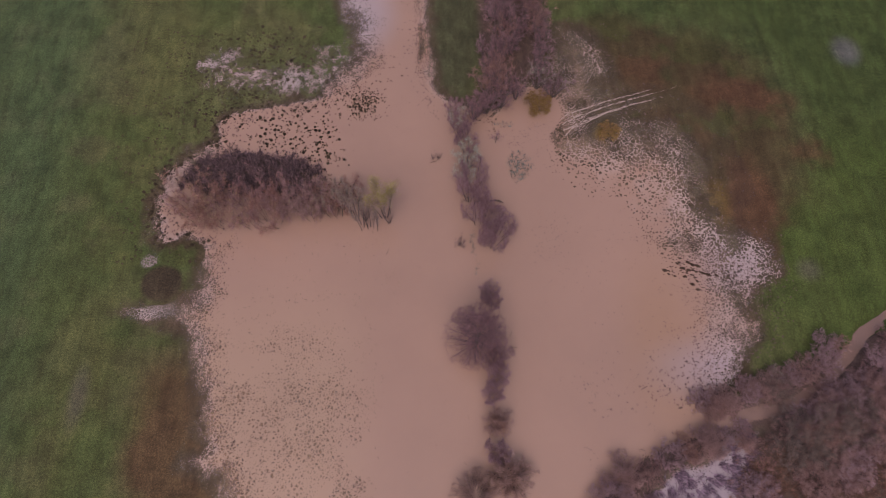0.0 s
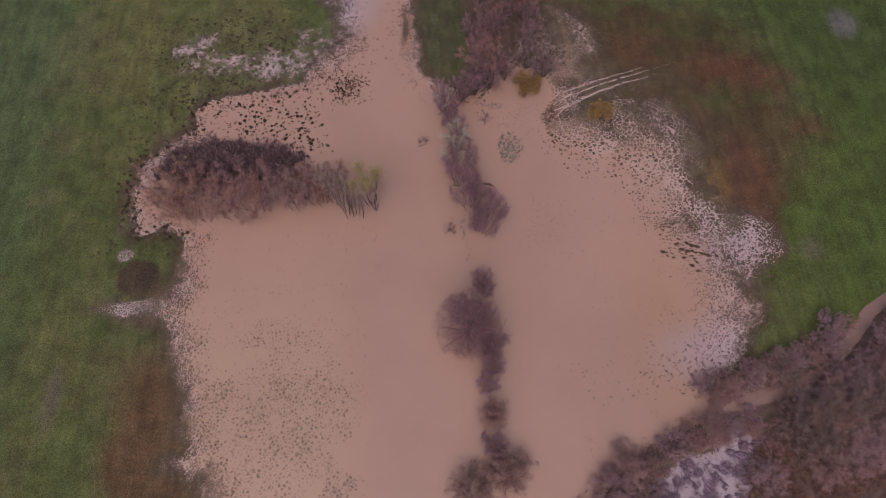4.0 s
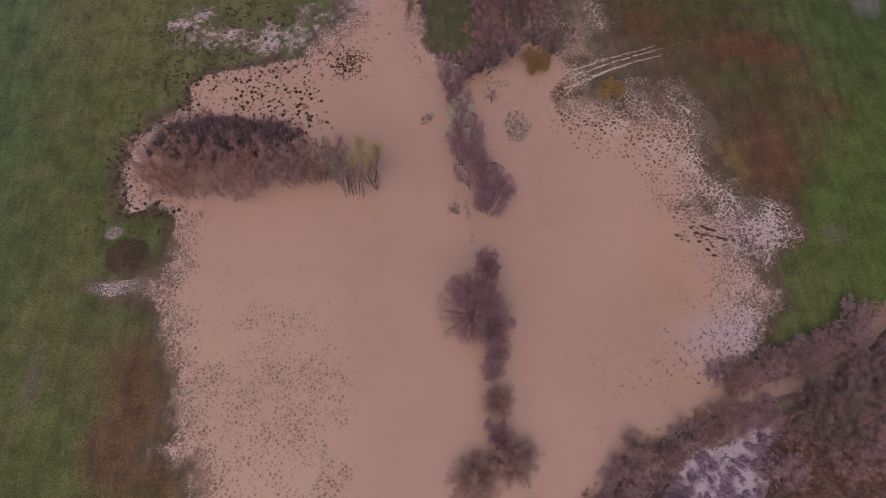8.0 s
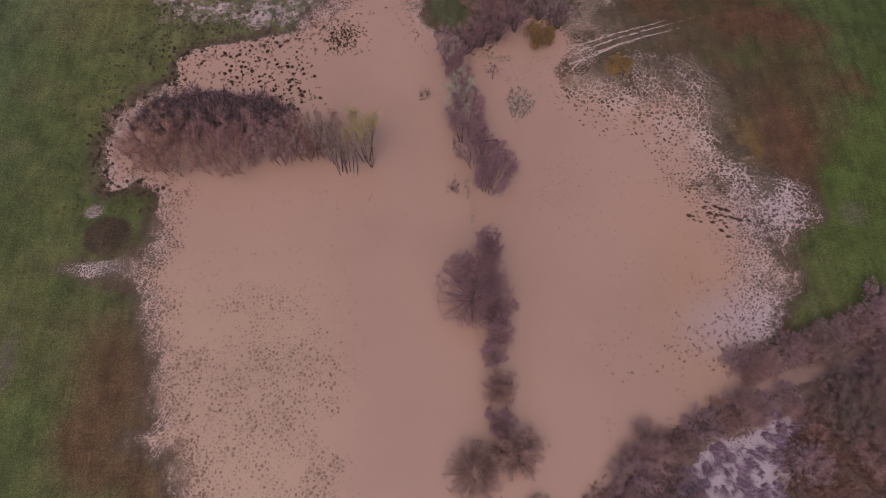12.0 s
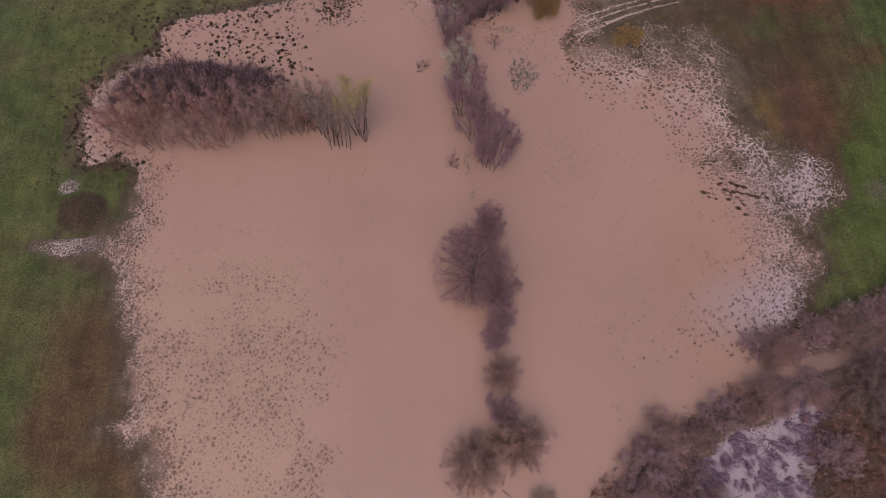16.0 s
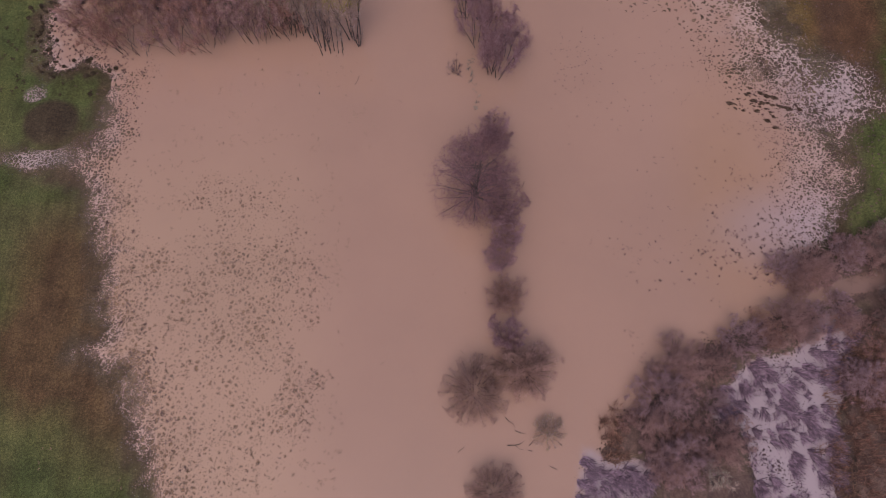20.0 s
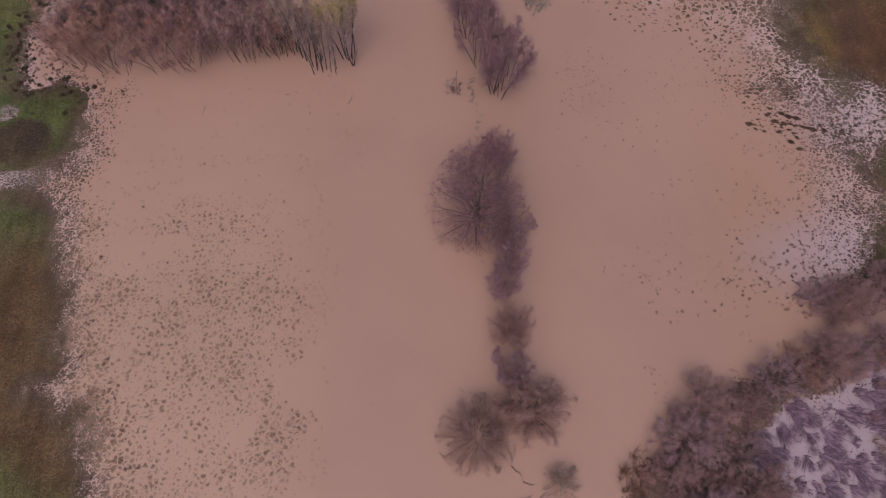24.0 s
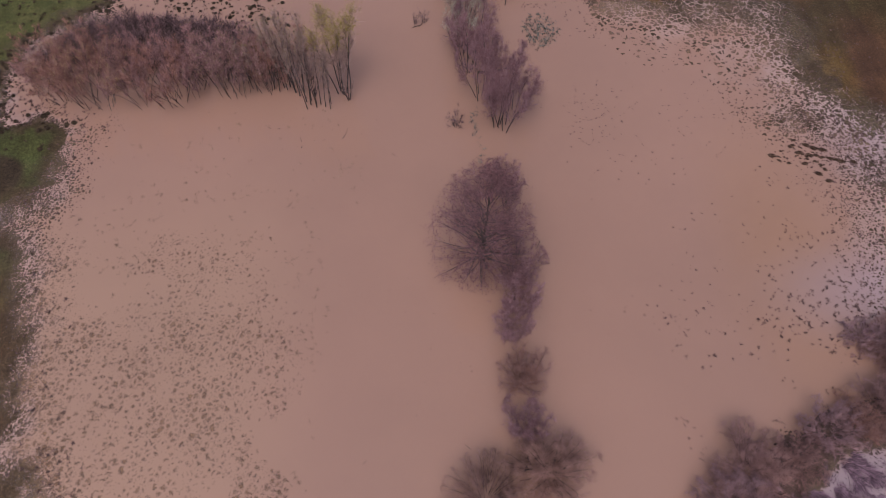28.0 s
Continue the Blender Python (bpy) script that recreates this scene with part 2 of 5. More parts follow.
# ---- numeric fields of the land ----
def hashed(ix, iy, seed):
    h = (ix.astype(np.int64) * 374761393 + iy.astype(np.int64) * 668265263 + seed * 974634541) & 0xFFFFFFFF
    h = ((h ^ (h >> 13)) * 1274126177) & 0xFFFFFFFF
    return ((h ^ (h >> 16)) & 0xFFFFFF) / float(0x1000000)


def value_noise(x, y, size, seed):
    u, v = x / size, y / size
    iu, iv = np.floor(u), np.floor(v)
    fu, fv = u - iu, v - iv
    fu, fv = fu * fu * (3 - 2 * fu), fv * fv * (3 - 2 * fv)
    a, b = hashed(iu, iv, seed), hashed(iu + 1, iv, seed)
    c, d = hashed(iu, iv + 1, seed), hashed(iu + 1, iv + 1, seed)
    return (a + (b - a) * fu) * (1 - fv) + (c + (d - c) * fu) * fv


def fbm(x, y, size, seed, octaves=4):
    total, amp, norm = 0, 1.0, 0
    for o in range(octaves):
        total = total + amp * value_noise(x, y, size / 2**o, seed + 17 * o)
        norm, amp = norm + amp, amp * 0.55
    return total / norm


def tussock_domes(x, y, size, seed, stretch=1.0):
    """Rounded domes, one to a cell, of uneven height and width: 1 on the tallest tops, 0 between."""
    u, v = x / size, y / (size * stretch)
    iu, iv = np.floor(u), np.floor(v)
    best = np.zeros_like(x)
    for du in (-1, 0, 1):
        for dv in (-1, 0, 1):
            cu, cv = iu + du, iv + dv
            px, py = cu + hashed(cu, cv, seed), cv + hashed(cu, cv, seed + 5)
            reach = 0.4 + 0.45 * hashed(cu, cv, seed + 9)
            tall = 0.35 + 0.65 * hashed(cu, cv, seed + 13)
            r2 = ((u - px) ** 2 + (v - py) ** 2) / reach**2
            best = np.maximum(best, tall * np.clip(1 - r2, 0, 1))
    return best


def smooth(a, b, v):
    t = np.clip((v - a) / (b - a), 0, 1)
    return t * t * (3 - 2 * t)


def edge_distance(x, y, corners, closed=True):
    """Distance to a line of corners; for a closed one it is positive inside."""
    best, inside = np.full(x.shape, 1e9), np.zeros(x.shape, bool)
    pairs = list(zip(corners, corners[1:] + corners[:1])) if closed else list(zip(corners, corners[1:]))
    for (ax, ay), (bx, by) in pairs:
        ex, ey = bx - ax, by - ay
        t = np.clip(((x - ax) * ex + (y - ay) * ey) / (ex * ex + ey * ey), 0, 1)
        best = np.minimum(best, (x - ax - t * ex) ** 2 + (y - ay - t * ey) ** 2)
        if closed:
            crosses = (ay > y) != (by > y)
            inside ^= crosses & (x < ax + ex * (y - ay) / (ey if ey else 1e-9))
    best = np.sqrt(best)
    return np.where(inside, best, -best) if closed else best


def blob(x, y, cx, cy, rx, ry, soft=0.35):
    """1 inside an ellipse, falling to 0 over its soft rim."""
    r = np.sqrt(((x - cx) / rx) ** 2 + ((y - cy) / ry) ** 2)
    return 1 - smooth(1 - soft, 1 + soft, r)


WEST_SHORE = [(-15.3, 115), (-15.3, 81), (-13.1, 76.8), (-12.5, 70.9), (-16.3, 67.1), (-17.7, 64.4), (-27.5, 62.6), (-30.3, 60.4),
              (-30.4, 57.4), (-34.2, 55.3), (-36.8, 52.4), (-37.4, 49.1), (-36.5, 45.2), (-36.6, 43.3), (-34.8, 42.9), (-32.8, 43.4),
              (-30.5, 42.0), (-30.6, 39.8), (-31.0, 37.6), (-31.4, 35.3), (-33.7, 34.9), (-39.2, 33.9), (-33.4, 32.4), (-30.9, 30.6),
              (-29.2, 27.0), (-28.2, 22.5), (-27.2, 18.0), (-29.8, 16.6), (-26.0, 15.1), (-24.5, 12.6), (-23.2, 9.0), (-22.0, 5.0),
              (-20, -10), (-15, -40)]
EAST_SHORE = [(10, -40), (9.0, -5), (10.2, 5.0), (11.2, 8.0), (13.6, 10.6), (16.6, 13.0), (20.0, 15.4), (24.5, 18.2), (29.5, 21.6),
              (33.7, 25.8), (35.8, 30.2), (36.9, 35.9), (40.1, 37.7), (39.3, 41.0), (35.5, 43.4), (34.7, 47.4), (34.3, 53.2),
              (29.9, 59.3), (22.2, 59.9), (24.0, 61.6), (29.0, 63.2), (22.8, 64.9), (23.0, 69.6), (20.7, 74.6), (16.2, 76.5),
              (15.4, 72.0), (14.0, 69.0), (11.5, 67.0), (8.0, 65.5), (4.0, 64.0), (2.4, 63.2), (0.1, 64.2), (-1.4, 67.9),
              (-2.5, 74.8), (-2.5, 115)]
LAKE = WEST_SHORE + EAST_SHORE
REED_BED = [(22.1, 13.9), (24.8, 15.4), (27.2, 15.9), (29.7, 17.9), (31.6, 19.0), (33.9, 19.0), (33.6, 17.0), (32.3, 15.0), (31.2, 12.1), (30.0, 10.0), (30.5, 7.9),
            (29.6, 6.0), (28.6, -6), (22.6, -6), (22.4, 7.6), (22.2, 9.6), (19.7, 10.7), (20.7, 12.3)]
REED_POND = [(9.4, -6), (9.4, 6.2), (10.2, 8.6), (12.1, 7.6), (14.5, 8.0), (15.9, 7.3), (15.0, 4.9), (15.0, -6)]
THICKET = [(-34.5, 45.6), (-34.6, 50.7), (-33.0, 54.4), (-27.7, 56.0), (-20.2, 55.2), (-14.9, 52.9), (-8.5, 48.5), (-7.0, 45.4), (-15.0, 45.6), (-22.0, 44.6), (-30.0, 44.6)]
STREAM = [(24.6, 19.4), (28.1, 19.9), (32.6, 20.5), (38.3, 21.9), (43.2, 24.6), (48.6, 29.8), (52.2, 32.4), (70.0, 44.0)]
RUTS = [[(12.0, 56.5), (14.1, 58.8), (17.2, 60.5), (21.2, 62.2), (25.2, 63.5), (29.3, 64.7), (34.5, 66.3)],
        [(12.6, 55.8), (15.9, 58.7), (20.3, 60.9), (25.1, 62.6), (30.6, 64.0)],
        [(13.3, 54.9), (14.9, 56.6), (17.1, 59.1), (21.9, 61.4), (24.0, 62.0)],
        [(13.2, 58.9), (16.4, 61.1), (20.6, 62.8), (25.0, 64.1), (28.6, 65.2)]]
DITCH = [(45.1, 77.5), (45.9, 67.5), (47.1, 56.5), (47.5, 53.0)]


def bed_distance(x, y):
    return np.maximum(edge_distance(x, y, REED_BED), edge_distance(x, y, REED_POND))


def rut_distance(x, y):
    return np.minimum.reduce([edge_distance(x, y, line, False) for line in RUTS])


def net_mask(x, y):
    """Where the flood runs in a net of channels between sedge."""
    shelf = blob(x, y, 24, 56, 15, 11, 0.3) * smooth(12, 15, x)
    return np.clip(shelf + 0.55 * blob(x, y, 37, 44, 6, 9, 0.35) + blob(x, y, 19, 68, 5, 10, 0.3), 0, 1)


def fields(x, y):
    """Height of the land over the flood level, and the masks that its cover follows."""
    wob = (fbm(x, y, 3.0, 3) - 0.5) * 2.4 + (fbm(x, y, 0.9, 4, 3) - 0.5) * 1.2
    lake = edge_distance(x, y, LAKE) + wob
    bed = bed_distance(x, y) + 0.6 * wob
    wood = edge_distance(x, y, THICKET) + 0.5 * wob
    stream = edge_distance(x, y, STREAM, False) + 0.4 * wob
    east = smooth(2, 14, x) * smooth(27, 42, y)
    bank = smooth(3, 7, x) * (1 - smooth(22, 27, y - 0.25 * (x - 30)))
    wide = 0.5 + 3.5 * (1 - bank) * (1 - 0.75 * blob(x, y, 1, 74, 7, 14, 0.4)) + 8.5 * east - 3.6 * blob(x, y, -20, 59.5, 13, 5)
    wide = wide * (1 - 0.85 * blob(x, y, 11.5, 61.5, 4.2, 6.8, 0.35)) + 2.5 * blob(x, y, 33, 30, 5, 5, 0.6)
    wide = wide * (1 - 0.6 * blob(x, y, -33, 44, 5, 6, 0.4))
    t = np.clip(lake / wide, 0, 1)
    # level: how high the sward stands against the flood; the soil itself lies just under it along the margin
    net = net_mask(x, y)
    level = np.where(lake < 0, 0.02 + (0.04 - 0.032 * net) * np.minimum(-lake, 12), 0.02 - 0.15 * t ** (0.8 + 0.3 * east + 0.75 * east * smooth(42, 50, y)) - 0.10 * np.clip(lake - wide, 0, 8))
    # drowned tussock meadow in the west of the flood
    bare = blob(x, y, -25.0, 27.0, 2.8, 2.4, 0.6) + blob(x, y, -14.6, 14.4, 2.0, 2.2, 0.6) + 0.7 * blob(x, y, -20, 27, 2.2, 3, 0.7)
    drowned = blob(x, y, -18.0, 18, 12.5, 18, 0.35) * smooth(0.15, 0.37, fbm(x, y, 5.5, 31, 3) + 0.12 * blob(x, y, -15, 24, 6, 8) + 0.16 * blob(x, y, -16.5, 9, 7, 7, 0.5) - 0.25 * bare) * smooth(0.2, 1.8, lake)
    level = level * (1 - drowned) + np.maximum(level, -0.108) * drowned
    rough_land = np.exp(-np.maximum(-lake, 0) / 2.0) * (1 - 0.8 * bank)
    level = level - 0.045 * blob(x, y, 38.2, 39.0, 3.2, 5.0, 0.6)
    domes = np.where(x > 2, tussock_domes(x, y, 0.6, 47, 0.8), tussock_domes(x, y, 0.5, 41))
    patchy = (fbm(x, y, 3.0, 52, 4) - 0.5) * (0.13 - 0.06 * net)
    level = level + rough_land * ((0.05 * domes - 0.018) * (1 - 0.85 * net) + patchy)
    level = level - 0.016 * blob(x, y, 28.0, 57.0, 7.5, 4.5, 0.9)
    # open water between the copse and its shore
    level = level - 0.13 * blob(x, y, -34.6, 47.6, 1.7, 5.5, 0.5) * smooth(0.0, 0.8, lake)
    # sedge on the higher shelf where the wheel track leaves the water
    sward = np.clip(blob(x, y, 16.0, 57.6, 3.2, 2.6, 0.5) + blob(x, y, 19.0, 67.5, 3.6, 7.0, 0.4), 0, 1)
    level = level * (1 - sward) + sward * (0.002 + 0.6 * patchy)
    # rushy wet ground round the north-western pools
    low = blob(x, y, -24, 68.5, 15, 8, 0.45) * (lake < 0.5)
    soak = 1.0 * blob(x, y, -33.0, 72.2, 4.0, 3.2, 0.5) + 0.72 * blob(x, y, -25.5, 67.4, 8, 2.4, 0.6) + 0.32 * blob(x, y, -18, 67.5, 5, 4.0, 0.6) + 0.7 * blob(x, y, -14.5, 75, 3.5, 7, 0.6)
    soak = np.clip(soak, 0, 1)
    damp = 0.085 - 0.13 * soak + (fbm(x, y, 2.2, 59, 4) - 0.5) * 0.14 + (fbm(x, y, 0.6, 67, 2) - 0.5) * 0.16
    level = level * (1 - low) + low * np.minimum(level, damp)
    # wheel ruts
    level = level + 0.012 * net * smooth(-5, -1, lake) * (1 - smooth(3, 6, lake))
    ruts = (1 - smooth(0.06, 0.2, rut_distance(x, y))) * (1 - smooth(26, 33, x))
    level = level * (1 - ruts) + ruts * np.minimum(level, -0.012)
    puddle = np.clip(blob(x, y, -35.3, 33.8, 3.4, 0.9, 0.5) + blob(x, y, -36.9, 40.3, 1.3, 1.1, 0.6), 0, 1)
    level = level * (1 - puddle) + puddle * (-0.03 + patchy)
    side = np.exp(-(((x + 3.6 + 0.3 * np.sin(y * 0.4)) / 0.6) ** 2)) * smooth(66, 69, y)
    level = level * (1 - side) + side * (-0.04 + 1.4 * patchy)
    # reed swamp and stream
    swamp = smooth(-0.6, 0.8, bed)
    level = level * (1 - swamp) + swamp * (-0.115 + (fbm(x, y, 1.6, 55, 3) - 0.5) * 0.22)
    run = 1 - smooth(0.2, 1.5, stream - 0.5 * (1 - smooth(27, 34, x)))
    level = level * (1 - run) - 0.25 * run
    wet = np.clip(smooth(-2.2, -1.2, lake) * (1 - bank) + smooth(-9, -7, lake) * smooth(0.3, 0.6, net) + low + ruts + puddle + swamp + side * (lake > -4), 0, 1)
    h = level * (1 - wet) + wet * np.minimum(level, -0.006)
    h = np.maximum(h, -0.2 - 0.15 * run)
    far = smooth(2, 30, -lake) * (1 - wet)
    h = h + far * (fbm(x, y, 18, 61, 3) - 0.45) * 0.8
    floor = smooth(-0.3, 1.5, wood) * smooth(48.0, 51.0, y + 0.1 * (x + 22)) * (1 - smooth(-20, -15, x))
    dry = 0.10 + 0.25 * (fbm(x, y, 1.5, 57, 3) - 0.35)
    h = h * (1 - floor) + floor * dry
    level = level * (1 - floor) + floor * dry
    # higher ground, kept dry
    nose = np.maximum(blob(x, y, -32.9, 41.2, 2.4, 1.7, 0.25), blob(x, y, -34.8, 37.4, 2.6, 2.4, 0.2))
    h = h * (1 - nose) + nose * np.maximum(h, 0.12)
    level = np.maximum(level, 0.3 * nose - 0.2 * (nose < 0.05) - 10 * (nose <= 0))
    return dict(h=h, level=level, lake=lake, bed=swamp, wood=smooth(-0.5, 1.0, wood), run=1 - smooth(1.2, 2.4, stream), bank=bank, drowned=drowned, pool=np.clip(low * soak + puddle, 0, 1), east=east, wide=wide, net=net)


def ground_level(x, y):
    return float(fields(np.array([float(x)]), np.array([float(y)]))["h"][0])


def blend(c, colour, mask):
    return c * (1 - mask[..., None]) + np.array(colour) * mask[..., None]


def land_cover(x, y, f):
    big, mid = fbm(x, y, 14, 71, 4), fbm(x, y, 4, 73, 4)
    c = np.zeros(x.shape + (3,)) + np.array((0.082, 0.083, 0.036))
    c = blend(c, (0.063, 0.074, 0.029), smooth(0.45, 0.65, big))
    c = blend(c, (0.086, 0.080, 0.040), smooth(0.5, 0.72, mid) * 0.7)
    fresh = smooth(30, 42, x + 0.25 * (y - 40) * (y < 40)) * (1 - smooth(0.0, 1.0, blob(x, y, 36, 62, 13, 17)))
    c = blend(c, (0.050, 0.069, 0.018), fresh * (0.55 + 0.4 * mid))
    c = blend(c, (0.043, 0.055, 0.021), smooth(15, 25, x) * smooth(50, 66, y) * 0.7)
    c = blend(c, (0.055, 0.078, 0.042), (1 - smooth(-54, -43, x + 6 * (big - 0.5))) * 0.55)
    c = blend(c, (0.088, 0.088, 0.034), np.exp(-(((x + 40 - 0.05 * (y - 40)) / 3.5) ** 2)) * 0.5 * smooth(0.3, 0.6, mid))
    # rank brown sward east of the flood
    x0, y0 = x, y
    x = x + 5 * (fbm(x0, y0, 5, 78, 4) - 0.5) + 2 * (fbm(x0, y0, 1.1, 82, 3) - 0.5)
    y = y + 5 * (fbm(x0, y0, 5, 79, 4) - 0.5) + 2 * (fbm(x0, y0, 1.1, 83, 3) - 0.5)
    brown = np.clip(blob(x, y, 33, 58, 13.5, 16, 0.25) + blob(x, y, 24, 70, 9, 8, 0.4), 0, 1)
    c = blend(c, (0.060, 0.043, 0.024), brown * smooth(0.2, 0.5, mid + 0.15))
    c = blend(c, (0.054, 0.050, 0.022), brown * smooth(0.5, 0.62, fbm(x, y, 6, 75, 3)))
    red = blob(x, y, 38.5, 46.5, 3.6, 7.5, 0.4) + blob(x, y, 41, 64, 6, 3.2, 0.5) + 0.8 * blob(x, y, 28.5, 68, 4, 2.6, 0.6) + 0.8 * blob(x, y, 48, 54.5, 2.5, 2.5, 0.5) + 0.6 * blob(x, y, 31, 59, 4, 3, 0.6)
    c = blend(c, (0.078, 0.041, 0.026), np.clip(red, 0, 1) * smooth(0.28, 0.5, mid) * 0.95)
    x, y = x0, y0
    # trodden and sodden strip along the west bank
    sodden = smooth(-7.5, -2, f["lake"]) * smooth(5, 13, y) * (x < -12) * smooth(17, 29, 48 - y) + 0.6 * blob(x, y, -32, 21, 4, 8, 0.5)
    c = blend(c, (0.098, 0.050, 0.033), np.clip(sodden, 0, 1) * 0.75)
    c = blend(c, (0.085, 0.056, 0.050), np.clip(blob(x, y, 9.5, 78, 5.2, 15, 0.2), 0, 1) * (f["lake"] < 0))
    c = blend(c, (0.050, 0.035, 0.026), blob(x, y, -34.8, 37.4, 2.5, 2.3, 0.15) * 0.95)
    c = blend(c, (0.063, 0.068, 0.027), blob(x, y, -32.9, 41.3, 2.6, 1.7, 0.3))
    strip = blob(x, y, 1.4, 76, 3.6, 13, 0.25)
    c = blend(c, (0.056, 0.054, 0.031), strip)
    worn = np.clip(blob(x, y, 44.0, 38, 1.2, 1.2, 0.8) * 0.6 + blob(x, y, -42, 24, 0.9, 3, 0.7) * 0.6, 0, 1)
    c = blend(c, (0.105, 0.085, 0.082), worn * 0.8)
    c = blend(c, (0.12, 0.11, 0.12), blob(x, y, 57.0, 71.0, 1.8, 2.2, 0.6) * 0.7)
    ditch = edge_distance(x, y, DITCH, False)
    c = blend(c, (0.03, 0.03, 0.016), np.exp(-((ditch / 0.3) ** 2)) * 0.4)
    # margin of the flood: dark wet litter
    near = smooth(-1.6, -0.2, f["lake"])
    c = blend(c, (0.058, 0.042, 0.028), near * 0.8)
    c = blend(c, (0.076, 0.058, 0.040), smooth(0.0, 1.0, f["lake"]))
    c = blend(c, (0.150, 0.098, 0.074), smooth(2.0, 6.0, f["lake"]) * 0.85)
    gold = blob(x, y, 21.6, 57.9, 1.5, 1.3, 0.6) + 0.4 * blob(x, y, 34.6, 47.6, 1.6, 3.4, 0.5)
    c = blend(c, (0.15, 0.088, 0.022), np.clip(gold, 0, 1) * 0.9)
    c = blend(c, (0.066, 0.047, 0.031), near * smooth(0.5, 0.7, fbm(x, y, 1.7, 77, 2)))
    c = blend(c, (0.222, 0.136, 0.090), f["drowned"])
    c = blend(c, (0.082, 0.050, 0.060), f["bed"])
    c = blend(c, (0.060, 0.042, 0.036), f["wood"] * (1 - smooth(-20, -15, x)))
    east_wood = smooth(-0.8, 0.4, -f["lake"]) * (x > 9) * (y < 29 + 0.4 * (x - 48)) * (1 - f["bed"]) * (y < 34)
    c = blend(c, (0.11, 0.071, 0.067), east_wood)
    return c


def spaced(lo, hi, step):
    """Even steps where the camera looks, ever wider ones out to the horizon."""
    inner = list(np.arange(lo, hi + step / 2, step))
    out, d = [], step
    while sum(out) < 1600:
        d *= 1.45
        out.append(d)
    ends = np.cumsum(out)
    return np.array([lo - e for e in ends[::-1]] + inner + [hi + e for e in ends])


def sheet(name, x, y, z, keep=None):
    """A grid of quads over arrays of places."""
    rows, cols = x.shape
    idx = np.arange(rows * cols).reshape(rows, cols)
    quads = np.stack([idx[:-1, :-1], idx[:-1, 1:], idx[1:, 1:], idx[1:, :-1]], -1).reshape(-1, 4)
    pts = np.stack([x.ravel(), y.ravel(), z.ravel()], -1)
    used = None
    if keep is not None:
        quads = quads[keep.ravel()[quads].any(1)]
        used = np.unique(quads)
        where = np.full(len(pts), -1)
        where[used] = np.arange(len(used))
        quads, pts = where[quads], pts[used]
    me = bpy.data.meshes.new(name)
    me.vertices.add(len(pts))
    me.vertices.foreach_set("co", pts.ravel().astype(np.float32))
    me.loops.add(quads.size)
    me.loops.foreach_set("vertex_index", quads.ravel().astype(np.int32))
    me.polygons.add(len(quads))
    me.polygons.foreach_set("loop_start", np.arange(0, quads.size, 4, dtype=np.int32))
    me.polygons.foreach_set("use_smooth", np.ones(len(quads), bool))
    me.update(calc_edges=True)
    return me, used


def colour_layer(me, name, rgba):
    layer = me.color_attributes.new(name, "FLOAT_COLOR", "POINT")
    layer.data.foreach_set("color", rgba.astype(np.float32).ravel())


# ---- the land and the flood ----
STEP = 0.175
across = np.unique(np.concatenate([spaced(-67, 69, 0.34)] + [np.arange(lo, hi, STEP) for lo, hi in ((-40, -8), (8, 43))]).round(4))
gx, gy = np.meshgrid(across, spaced(4, 80, STEP))
land = fields(gx, gy)
ground_me, _ = sheet("ground", gx, gy, land["h"])
cover = land_cover(gx, gy, land)
colour_layer(ground_me, "cover", np.concatenate([cover, np.ones(cover.shape[:2] + (1,))], -1))
ground_me.materials.append(GROUND)
ground = tagged(new("ground", ground_me), "rank green meadow with brown sodden margins sloping into the flood", "ground", kind="structure")

depth = -land["h"]
# water colour: silt tones, with some sky sheen painted in
silt_sheen = np.zeros(gx.shape + (3,)) + np.array((0.30, 0.172, 0.125))
silt_sheen = blend(silt_sheen, (0.335, 0.203, 0.138), (1 - smooth(-16, -6, gx)) * smooth(4, 20, 46 - gy) * 0.8)
silt_sheen = blend(silt_sheen, (0.285, 0.155, 0.09), blob(gx, gy, 25, 29, 4, 10, 0.8) * 0.55)
shallow = (1 - smooth(0.15, 0.8, land["lake"] / land["wide"] + 0.5 * (fbm(gx, gy, 2.5, 81, 3) - 0.5)))
# sky reflected in the shallow margins, painted as a paler water colour
silt_sheen = blend(silt_sheen, (0.42, 0.295, 0.258), shallow * land["east"] * 0.8)
silt_sheen = blend(silt_sheen, (0.36, 0.235, 0.20), shallow * (1 - land["east"]) * 0.75 * (1 - land["drowned"]) * (1 - land["bank"]))
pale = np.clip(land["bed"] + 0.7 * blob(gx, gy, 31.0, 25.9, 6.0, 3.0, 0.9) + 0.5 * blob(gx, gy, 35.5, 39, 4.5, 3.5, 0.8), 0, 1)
silt_sheen = blend(silt_sheen, (0.30, 0.225, 0.238), pale * 0.85)
silt_sheen = blend(silt_sheen, (0.17, 0.098, 0.077), land["run"] * smooth(26, 33, gx) * 0.9)
silt_sheen = blend(silt_sheen, (0.30, 0.225, 0.205), land["pool"] * 0.8)
# stronger sky reflection over the northern channel, put into the colour
silt_sheen = blend(silt_sheen, (0.36, 0.30, 0.33), blob(gx, gy, -12, 79, 4, 6, 0.7) * 0.45)
silt_sheen = silt_sheen * np.array((0.965, 0.995, 1.06))
opaque = np.clip(0.5 - land["level"] * 2.5, 0, 1)
water_me, used = sheet("water", gx, gy, np.zeros_like(gx), (depth > -0.05) & (np.abs(gx) < 160) & (gy < 200) & (gy > -120))
rgba = np.concatenate([silt_sheen, opaque[..., None]], -1).reshape(-1, 4)[used]
colour_layer(water_me, "silt_sheen", rgba)
